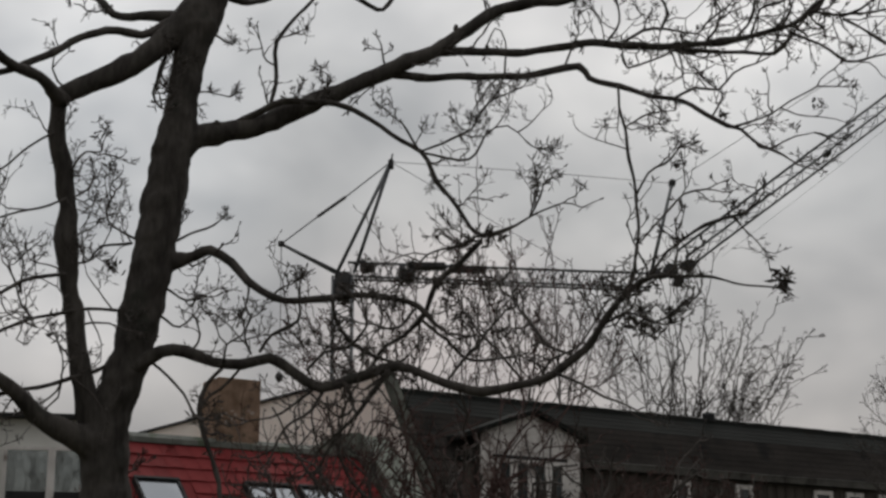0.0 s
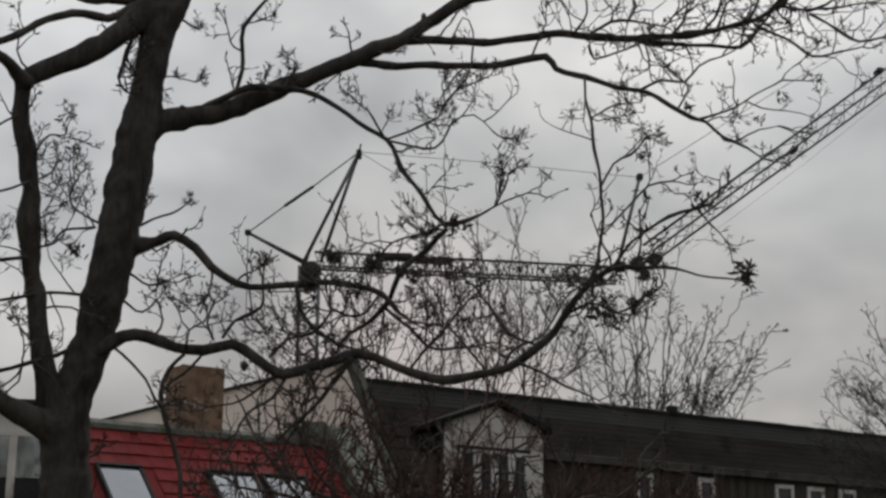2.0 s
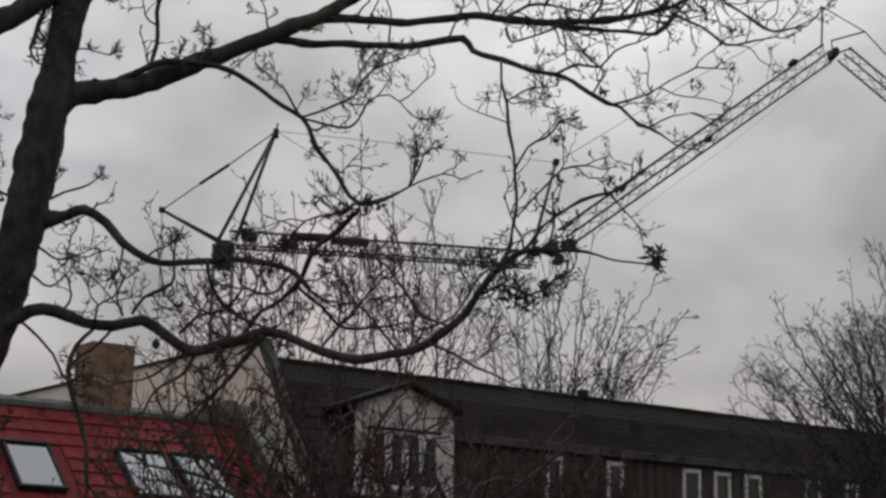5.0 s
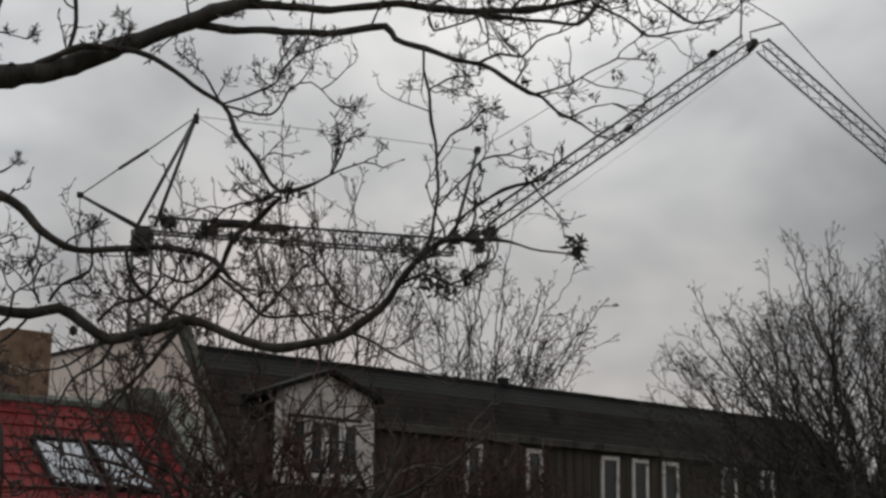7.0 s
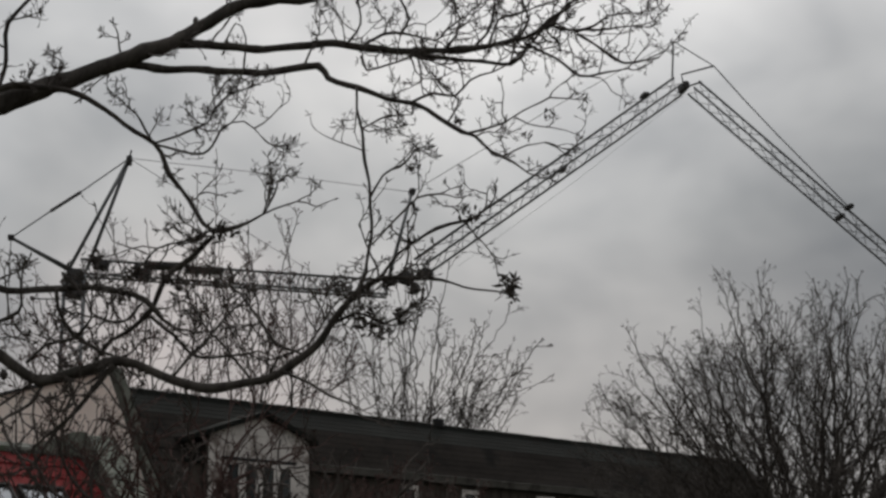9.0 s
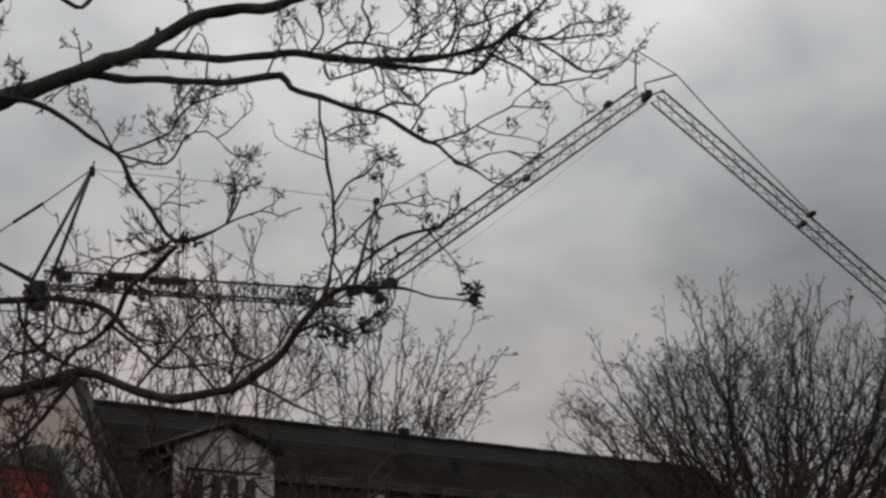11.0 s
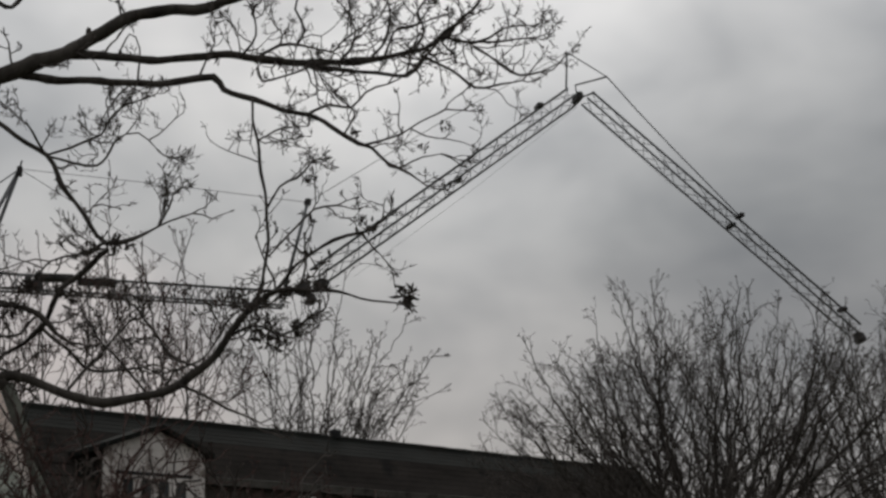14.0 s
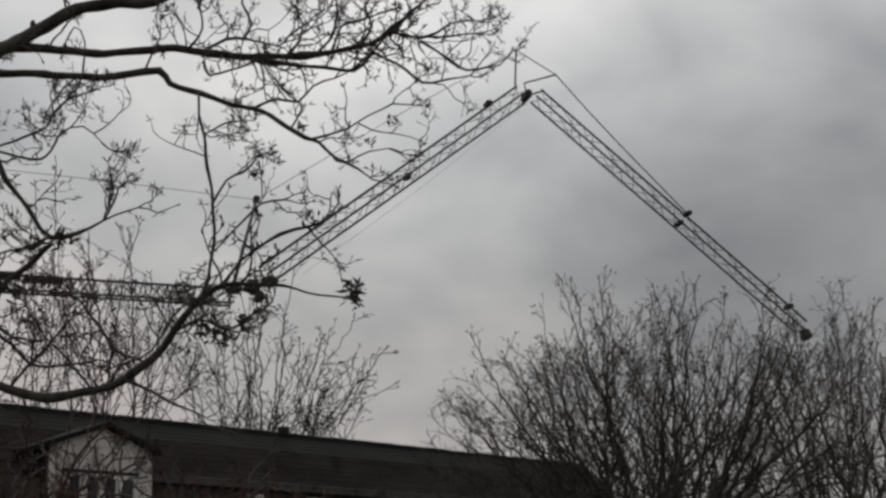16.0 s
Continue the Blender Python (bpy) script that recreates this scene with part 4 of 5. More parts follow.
    g.add("limb", [(1.25, 0.41, 10.35, 0.0228), (1.29, 0.46, 10.55, 0.0204), (1.28, 0.51, 10.82, 0.0204), (1.27, 0.56, 11.08, 0.0205), (1.43, 0.63, 11.30, 0.0180), (1.59, 0.69, 11.54, 0.0155), (1.73, 0.75, 11.76, 0.0129)], 0.5, 0.45)
    g.add("limb", [(2.82, 0.68, 11.03, 0.0514), (3.04, 0.75, 11.05, 0.0439), (3.34, 0.81, 11.07, 0.0389), (3.79, 0.86, 11.12, 0.0365), (4.23, 0.89, 11.19, 0.0366), (4.62, 0.92, 11.21, 0.0368), (5.18, 0.91, 11.19, 0.0317), (5.51, 0.92, 11.22, 0.0265), (5.74, 0.95, 11.27, 0.0267), (6.03, 0.96, 11.37, 0.0241), (6.31, 0.97, 11.44, 0.0242), (6.49, 0.99, 11.59, 0.0216), (6.70, 1.01, 11.77, 0.0190)], 1.1, 0.55)
    g.add("limb", [(5.10, 1.14, 11.26, 0.0241), (5.44, 1.16, 11.23, 0.0215), (5.78, 1.18, 11.23, 0.0190), (6.17, 1.18, 11.24, 0.0191), (6.36, 1.22, 11.42, 0.0164), (6.56, 1.25, 11.66, 0.0138)], 1.1, 0.45)
    g.add("limb", [(6.29, 1.01, 11.40, 0.0162), (6.60, 1.04, 11.26, 0.0136), (6.88, 1.07, 11.12, 0.0137), (7.17, 1.09, 11.17, 0.0110), (7.41, 1.12, 11.23, 0.0083)], 1.6, 0.45)
    g.add("limb", [(4.63, 1.00, 11.24, 0.0159), (4.84, 0.89, 11.34, 0.0131), (5.05, 0.78, 11.32, 0.0131), (5.31, 0.66, 11.21, 0.0104), (5.41, 0.56, 11.30, 0.0103), (5.60, 0.44, 11.42, 0.0077)], 1.7, 0.45)
    g.add("limb", [(6.48, 0.96, 11.58, 0.0162), (6.85, 1.08, 11.61, 0.0137), (7.17, 1.20, 11.68, 0.0111), (7.50, 1.31, 11.77, 0.0084)], 1.5, 0.45)
    g.add("limb", [(5.45, 0.88, 11.22, 0.0159), (5.65, 1.14, 11.60, 0.0135), (5.65, 1.45, 11.97, 0.0110)], 2, 0.45)
    g.add("limb", [(4.45, 0.82, 11.16, 0.0130), (4.57, 0.50, 11.27, 0.0102), (4.49, 0.21, 11.38, 0.0100)], 2, 0.45)
    g.add("limb", [(5.92, 0.99, 11.36, 0.0134), (5.95, 0.68, 11.47, 0.0105), (6.12, 0.33, 11.44, 0.0103)], 2, 0.45)
    g.add("limb", [(2.25, 0.69, 10.82, 0.0514), (2.47, 0.63, 10.78, 0.0410), (2.74, 0.57, 10.73, 0.0357), (3.22, 0.50, 10.70, 0.0355), (3.70, 0.41, 10.71, 0.0328), (4.15, 0.31, 10.74, 0.0352), (4.24, 0.23, 10.59, 0.0300), (4.52, 0.14, 10.51, 0.0274), (4.72, 0.04, 10.39, 0.0223), (4.96, -0.06, 10.30, 0.0222), (5.19, -0.16, 10.16, 0.0196), (5.42, -0.27, 9.99, 0.0195), (5.52, -0.36, 9.94, 0.0146), (5.63, -0.45, 9.76, 0.0121), (5.82, -0.56, 9.62, 0.0096), (5.91, -0.65, 9.52, 0.0072)], 0.7, 0.45)
    g.add("limb", [(4.96, -0.06, 10.30, 0.0148), (5.15, -0.19, 10.37, 0.0122), (5.32, -0.32, 10.32, 0.0121), (5.46, -0.45, 10.41, 0.0096), (5.63, -0.59, 10.44, 0.0072)], 1.8, 0.45)
    g.add("limb", [(5.46, -0.35, 9.95, 0.0121), (5.67, -0.53, 9.97, 0.0096), (5.89, -0.71, 10.06, 0.0071), (6.09, -0.90, 10.15, 0.0071)], 1.8, 0.45)
    g.add("limb", [(5.31, -0.12, 10.12, 0.0099), (5.38, -0.28, 10.23, 0.0097), (5.33, -0.42, 10.26, 0.0072)], 2, 0.45)
    g.add("limb", [(5.62, -0.48, 9.75, 0.0096), (5.74, -0.61, 9.67, 0.0072), (5.91, -0.75, 9.72, 0.0071), (6.03, -0.88, 9.72, 0.0047)], 1.8, 0.45)
    g.add("limb", [(4.49, 0.11, 10.50, 0.0124), (4.50, 0.08, 10.27, 0.0124), (4.55, 0.04, 10.03, 0.0148), (4.58, 0.01, 9.66, 0.0148), (4.62, -0.02, 9.28, 0.0148), (4.63, -0.06, 8.96, 0.0147), (4.57, -0.08, 8.67, 0.0147), (4.45, -0.09, 8.46, 0.0147)], 1.3, 0.35)
    g.add("limb", [(4.61, -0.01, 9.39, 0.0123), (4.72, -0.16, 9.58, 0.0098), (4.85, -0.31, 9.61, 0.0097), (4.93, -0.46, 9.71, 0.0072)], 1.6, 0.3)
    g.add("limb", [(4.55, 0.10, 10.09, 0.0099), (4.79, 0.22, 10.26, 0.0075), (5.02, 0.34, 10.33, 0.0051)], 1.6, 0.3)
    g.add("limb", [(4.65, 0.09, 8.99, 0.0099), (4.88, 0.16, 9.25, 0.0100), (5.08, 0.23, 9.48, 0.0101), (5.30, 0.29, 9.56, 0.0076)], 1.8, 0.35)
    g.add("limb", [(4.54, 0.20, 10.84, 0.0100), (4.59, 0.26, 10.72, 0.0100), (4.81, 0.30, 10.79, 0.0101), (4.98, 0.34, 10.90, 0.0076)], 2, 0.4)
    g.add("limb", [(0.44, 0.08, 8.78, 0.0707), (0.66, 0.06, 8.84, 0.0500), (0.83, 0.02, 8.87, 0.0468), (1.01, -0.02, 8.76, 0.0407), (1.17, -0.06, 8.57, 0.0376), (1.38, -0.10, 8.44, 0.0347), (1.63, -0.14, 8.40, 0.0316), (1.93, -0.18, 8.42, 0.0286), (2.23, -0.23, 8.41, 0.0255), (2.47, -0.28, 8.39, 0.0225), (2.67, -0.34, 8.31, 0.0198), (2.82, -0.40, 8.15, 0.0140)], 0.9, 0.45)
    g.add("limb", [(1.93, -0.23, 8.41, 0.0193), (1.95, -0.11, 8.26, 0.0170), (2.07, 0.03, 8.09, 0.0172), (2.22, 0.16, 7.98, 0.0149), (2.41, 0.29, 7.93, 0.0150)], 1.3, 0.45)
    g.add("limb", [(-0.11, -0.02, 7.45, 0.1000), (-0.00, -0.05, 7.61, 0.0847), (0.13, -0.07, 7.74, 0.0745), (0.26, -0.09, 7.83, 0.0644), (0.43, -0.10, 7.93, 0.0582), (0.65, -0.11, 7.95, 0.0521), (0.91, -0.12, 7.85, 0.0493), (1.15, -0.13, 7.83, 0.0462), (1.40, -0.14, 7.87, 0.0460), (1.60, -0.17, 7.75, 0.0459), (1.83, -0.20, 7.62, 0.0486), (2.09, -0.22, 7.69, 0.0456), (2.38, -0.25, 7.78, 0.0425), (2.63, -0.29, 7.76, 0.0395), (2.92, -0.34, 7.63, 0.0394), (3.21, -0.39, 7.58, 0.0364), (3.54, -0.44, 7.61, 0.0363), (3.85, -0.51, 7.70, 0.0361), (4.06, -0.57, 7.89, 0.0334), (4.20, -0.63, 8.08, 0.0305), (4.38, -0.70, 8.31, 0.0276), (4.57, -0.76, 8.44, 0.0219), (4.75, -0.84, 8.48, 0.0186)], 1.0, 0.5)
    g.add("limb", [(4.70, -0.83, 8.48, 0.0186), (4.97, -0.91, 8.46, 0.0139), (5.12, -0.98, 8.42, 0.0115), (5.27, -1.04, 8.38, 0.0092), (5.46, -1.12, 8.34, 0.0092), (5.64, -1.20, 8.31, 0.0069)], 0.3, 0.25)
    g.add("limb", [(2.43, -0.31, 7.76, 0.0215), (2.33, -0.26, 7.59, 0.0192), (2.16, -0.22, 7.40, 0.0193), (2.00, -0.18, 7.25, 0.0145), (1.81, -0.14, 7.07, 0.0097)], 1.6, 0.45)
    g.add("limb", [(3.84, -0.54, 7.70, 0.0141), (4.05, -0.62, 7.60, 0.0117), (4.23, -0.70, 7.47, 0.0093), (4.40, -0.79, 7.38, 0.0070)], 1.8, 0.45)
    g.add("limb", [(4.58, -0.71, 8.45, 0.0140), (4.84, -0.88, 8.74, 0.0116), (5.06, -1.05, 8.87, 0.0115), (5.33, -1.24, 8.92, 0.0091)], 1.9, 0.45)
    g.add("limb", [(4.20, -0.57, 8.09, 0.0141), (4.43, -0.73, 8.18, 0.0117), (4.64, -0.89, 8.08, 0.0115), (4.80, -1.05, 8.16, 0.0091)], 2.4, 0.45)
    g.add("limb", [(4.01, -0.55, 7.85, 0.0118), (3.78, -0.40, 7.97, 0.0119), (3.60, -0.25, 8.24, 0.0096), (3.46, -0.11, 8.47, 0.0097)], 1.3, 0.45)
    g.add("limb", [(3.59, -0.42, 7.62, 0.0119), (3.45, -0.28, 7.84, 0.0120), (3.26, -0.14, 8.06, 0.0097), (3.11, -0.00, 8.29, 0.0098)], 1.3, 0.45)
    g.add("limb", [(2.67, -0.10, 8.36, 0.0121), (2.48, -0.31, 8.13, 0.0120), (2.29, -0.51, 8.13, 0.0094)], 1.3, 0.45)
    g.add("limb", [(3.21, -0.10, 9.01, 0.0121), (2.96, 0.03, 8.91, 0.0098), (2.76, 0.17, 8.89, 0.0099), (2.56, 0.30, 8.71, 0.0075)], 2.0, 0.45)
    g.add("limb", [(1.80, -0.14, 7.64, 0.0146), (1.62, -0.29, 7.44, 0.0120), (1.45, -0.44, 7.32, 0.0095), (1.28, -0.60, 7.27, 0.0071)], 1.8, 0.45)
    g.add("limb", [(1.13, 0.09, 7.86, 0.0124), (0.97, -0.01, 7.62, 0.0123), (0.82, -0.11, 7.46, 0.0098), (0.90, -0.17, 7.06, 0.0098), (1.02, -0.23, 6.68, 0.0097)], 1.2, 0.35)
    g.add("limb", [(0.11, 0.02, 8.94, 0.0125), (-0.12, -0.16, 8.87, 0.0124), (-0.19, -0.32, 8.70, 0.0098), (-0.29, -0.47, 8.62, 0.0097)], 1.8, 0.45)
    g.add("limb", [(0.16, 0.03, 8.97, 0.0125), (-0.16, 0.17, 9.19, 0.0101), (-0.14, 0.38, 9.49, 0.0077)], 2.1, 0.3)
    g.add("limb", [(0.49, 0.09, 8.98, 0.0125), (0.64, 0.32, 9.14, 0.0101), (0.80, 0.55, 9.30, 0.0077)], 1.2, 0.25)
    g.add("limb", [(0.09, 0.02, 8.32, 0.0175), (-0.11, -0.10, 8.31, 0.0149), (-0.32, -0.24, 8.26, 0.0148), (-0.62, -0.39, 8.19, 0.0147), (-0.86, -0.54, 8.03, 0.0147), (-1.09, -0.69, 7.93, 0.0121)], 1.8, 0.45)
    g.add("limb", [(-0.36, -0.39, 8.56, 0.0171), (-0.59, -0.59, 8.49, 0.0170), (-0.81, -0.79, 8.32, 0.0168), (-1.02, -0.99, 8.16, 0.0119)], 1.95, 0.45)
    g.add("limb", [(-0.40, -0.40, 9.24, 0.0122), (-0.58, -0.62, 9.08, 0.0097), (-0.84, -0.86, 8.94, 0.0095), (-1.00, -1.08, 8.81, 0.0071)], 2.1, 0.45)
    g.add("limb", [(0.02, 0.00, 7.87, 0.0175), (-0.20, -0.17, 7.71, 0.0198), (-0.44, -0.36, 7.61, 0.0196), (-0.68, -0.55, 7.53, 0.0170), (-0.94, -0.75, 7.45, 0.0121)], 1.8, 0.45)
    g.add("limb", [(-0.50, -0.42, 9.85, 0.0122), (-0.67, -0.61, 9.67, 0.0097), (-0.80, -0.78, 9.43, 0.0096), (-0.93, -0.96, 9.28, 0.0071)], 2.4, 0.45)
    g.add("limb", [(-0.37, -0.39, 9.50, 0.0122), (-0.33, -0.13, 9.74, 0.0100), (-0.25, 0.15, 9.85, 0.0076)], 1.8, 0.3)
    g.add("limb", [(-0.34, -0.38, 9.25, 0.0098), (-0.29, -0.12, 9.40, 0.0100), (-0.28, 0.14, 9.58, 0.0076)], 1.8, 0.3)
    g.add("limb", [(0.34, 0.07, 10.84, 0.0225), (0.30, -0.08, 10.51, 0.0173), (0.26, -0.22, 10.27, 0.0147), (0.37, -0.33, 10.10, 0.0097)], 3.9, 0.3)
    g.add("limb", [(0.61, 0.11, 10.39, 0.0100), (0.70, 0.38, 10.50, 0.0076), (0.81, 0.65, 10.55, 0.0052)], 1.2, 0.2)
    g.add("limb", [(0.74, 0.14, 10.98, 0.0125), (0.81, 0.45, 11.02, 0.0102), (0.83, 0.75, 11.12, 0.0078)], 2, 0.25)
    g.add("limb", [(0.41, 0.08, 8.55, 0.0125), (0.56, 0.31, 8.49, 0.0101), (0.69, 0.53, 8.57, 0.0077)], 2, 0.3)
    g.add("limb", [(0.39, 0.08, 8.29, 0.0125), (0.52, 0.35, 8.24, 0.0102), (0.62, 0.62, 8.45, 0.0078)], 2, 0.3)
    g.add("limb", [(1.90, 0.06, 11.41, 0.0197), (2.10, 0.24, 11.38, 0.0200), (2.31, 0.42, 11.34, 0.0202), (2.41, 0.59, 11.58, 0.0153)], 0.6, 0.45)
    g.add("limb", [(-0.68, -0.16, 8.21, 0.0125), (-0.73, -0.38, 8.29, 0.0099), (-0.75, -0.59, 8.44, 0.0097)], 2.4, 0.45)
    g.add("limb", [(1.71, 0.15, 10.33, 0.0099), (1.81, 0.36, 10.63, 0.0076), (1.74, 0.55, 10.78, 0.0051)], 1, 0.2)
    g.add("limb", [(3.26, 0.89, 11.09, 0.0104), (3.40, 0.89, 11.36, 0.0078), (3.48, 0.89, 11.21, 0.0078), (3.47, 0.89, 10.86, 0.0078)], 0.5, 0.3)
    g.add("limb", [(3.40, 0.89, 10.83, 0.0104), (3.26, 0.69, 10.61, 0.0077), (3.17, 0.50, 10.35, 0.0076)], 1.6, 0.3)
    g.add("knot", [(0.79, 0.24, 10.09, 0.0453), (0.81, 0.15, 10.12, 0.0300)], 0.2, 0.2)
    g.add("knot", [(3.00, 0.72, 11.16, 0.0360), (3.00, 0.70, 11.27, 0.0206), (3.02, 0.68, 11.32, 0.0128)], 0.2, 0.2)
    g.add("limb", [(6.56, 1.17, 11.62, 0.0219), (6.72, 1.20, 11.81, 0.0192), (6.90, 1.24, 12.02, 0.0166), (7.06, 1.27, 12.27, 0.0111), (7.14, 1.33, 12.60, 0.0084)], 1.4, 0.45)
    g.add("limb", [(5.76, 1.03, 11.31, 0.0134), (5.91, 0.87, 11.48, 0.0133), (5.94, 0.73, 11.67, 0.0105), (5.86, 0.61, 11.85, 0.0104)], 1.3, 0.45)
    g.add("limb", [(6.23, 1.04, 11.41, 0.0162), (6.35, 1.15, 11.72, 0.0136), (6.35, 1.28, 11.99, 0.0110), (6.51, 1.38, 12.24, 0.0111)], 1.3, 0.45)
    g.add("limb", [(6.81, 1.00, 11.55, 0.0163), (7.05, 1.07, 11.65, 0.0137), (7.23, 1.16, 11.83, 0.0110), (7.51, 1.22, 11.90, 0.0084)], 1.3, 0.45)
    g.add("limb", [(6.84, 0.99, 11.52, 0.0136), (7.05, 0.80, 11.30, 0.0135), (7.23, 0.61, 11.09, 0.0107), (7.37, 0.42, 11.06, 0.0079)], 1.3, 0.45)
    g.add("limb", [(5.01, 0.95, 11.36, 0.0132), (5.07, 0.81, 11.51, 0.0131), (4.97, 0.69, 11.66, 0.0104), (5.01, 0.55, 11.81, 0.0077)], 1.3, 0.45)
    g.add("limb", [(0.95, 0.06, 7.82, 0.0174), (0.83, -0.02, 7.67, 0.0173), (0.79, -0.09, 7.45, 0.0197), (0.85, -0.15, 7.21, 0.0196), (0.95, -0.20, 6.99, 0.0195), (1.01, -0.26, 6.72, 0.0194), (1.04, -0.33, 6.48, 0.0169)], 0.5, 0.3)
    g.add("limb", [(0.34, -0.03, 7.86, 0.0124), (0.51, -0.08, 7.72, 0.0123), (0.67, -0.13, 7.57, 0.0123), (0.76, -0.19, 7.40, 0.0122), (0.83, -0.26, 7.33, 0.0121)], 1.2, 0.3)
    g.seeds = [
        ((5.68, -1.00, 8.38), 0.12),
        ((5.70, -1.01, 8.45), 0.10),
        ((5.71, -1.01, 8.30), 0.07),
        ((5.33, -1.24, 8.91), 0.10),
        ((5.26, -1.23, 9.00), 0.06),
        ((4.79, -0.94, 8.14), 0.10),
        ((4.65, -0.92, 8.02), 0.10),
        ((4.89, -0.96, 8.21), 0.08),
        ((2.91, -0.30, 8.50), 0.13),
        ((2.55, -0.30, 8.55), 0.10),
        ((2.23, -0.32, 8.63), 0.10),
        ((2.47, -0.31, 8.35), 0.10),
        ((3.31, -0.21, 9.00), 0.12),
        ((3.11, -0.20, 8.93), 0.10),
        ((-0.01, -0.21, 8.66), 0.10),
        ((0.05, -0.81, 9.43), 0.06),
        ((-0.28, 0.14, 9.96), 0.07),
        ((-0.40, 0.12, 9.92), 0.05),
        ((6.08, -0.88, 9.99), 0.07),
        ((5.90, -0.74, 9.82), 0.07),
        ((5.33, -0.53, 9.99), 0.08),
        ((4.95, -0.46, 9.57), 0.08),
        ((4.51, -0.80, 8.09), 0.12),
        ((2.03, -0.23, 8.44), 0.12),
        ((-0.16, -0.34, 11.03), 0.08),
    ]
    g.grow("crooked zigzag twigs with dry seed bunches")


front_tree()


def bare_tree(name, label, at, seed, height, stems, spread, start, levels, r0, material, twist=0.16, up=0.10, split=2.4, fan=0.36, shrink=0.72, curl=0.3, fine=0.0055, busy=0.42, buds=0.0, bud=0.06):
    """A bare tree of several stems that fork upwards into fine twigs. start: the height of the first fork."""
    root = thing(name, label, "tree", at, group="bare trees round the houses")
    rng = np.random.default_rng(seed)
    V, F = [], []
    k = [(0, 0, -0.1, r0 * 1.35), (0.05, 0, start * 0.4, r0 * 1.1), (0.0, 0.05, start * 0.8, r0), (0, 0, start + 0.1, r0 * 0.85)]
    k = flowing(k, 0.25)
    tube(V, F, k[:, :3], k[:, 3], 10)
    part("trunk", (V, F), BARK, root, "", True)
    V, F, W, G = [], [], [], []

    def go(p, d, length, r, level):
        n = max(3, int(length / 0.22))
        pts, rad = [p], [r]
        for i in range(n):
            d = unit(d + rng.normal(0, twist, 3) + np.array((0, 0, up)))
            p = p + d * length / n
            pts.append(p)
            rad.append(r * (1 - 0.38 * (i + 1) / n))
            if level <= 2 and rng.random() < busy and i > 0:
                e = unit(d + rng.normal(0, 0.42, 3))
                end = sprout(W, G, p, e, rng.uniform(0.25, 0.6), max(fine, r * 0.4), rng, 1, curl, 0.12, 3)
                if rng.random() < buds:
                    cluster(W, G, end, bud, rng)
        big = level >= levels - 1
        tube(V if big else W, F if big else G, pts, np.maximum(rad, fine), 7 if big else 4)
        if level > 0:
            m = int(split) + (rng.random() < split - int(split))
            for _ in range(m):
                e = unit(d + rng.normal(0, fan, 3))
                go(p, e, length * shrink * rng.uniform(0.75, 1.2), r * 0.60, level - 1)

    total = sum(shrink ** i for i in range(levels + 1))
    for i in range(stems):
        ang = 2 * math.pi * (i + rng.uniform(-0.3, 0.3)) / stems
        tilt = spread * rng.uniform(0.45, 1.1)
        d = unit(np.array((math.cos(ang) * tilt, math.sin(ang) * tilt, 1.0)))
        go(np.array((0, 0, start * rng.uniform(0.8, 1.0))), d, (height - start) / total * rng.uniform(0.85, 1.12), r0 * 0.55, levels)
    part("crown", (V, F), BARK, root, "", True)
    tagged(part("twig_tangle", (W, G), material, root, "fine bare twigs"), kind="stuff")
    return root


def tip(V, F, p, d, size, r, rng):
    """A knobbly twig end: a few short stubs with swollen buds."""
    for _ in range(2 + int(rng.random() * 3)):
        e = unit(d + rng.normal(0, 0.55, 3))
        l = size * rng.uniform(0.45, 1.1)
        q = p + e * l * 0.55 + rng.normal(0, size * 0.08, 3)
        tube(V, F, [p, q, q + e * l * 0.3, q + e * l * 0.48], [r, r * 0.85, r * 2.0, r * 0.6], 3)


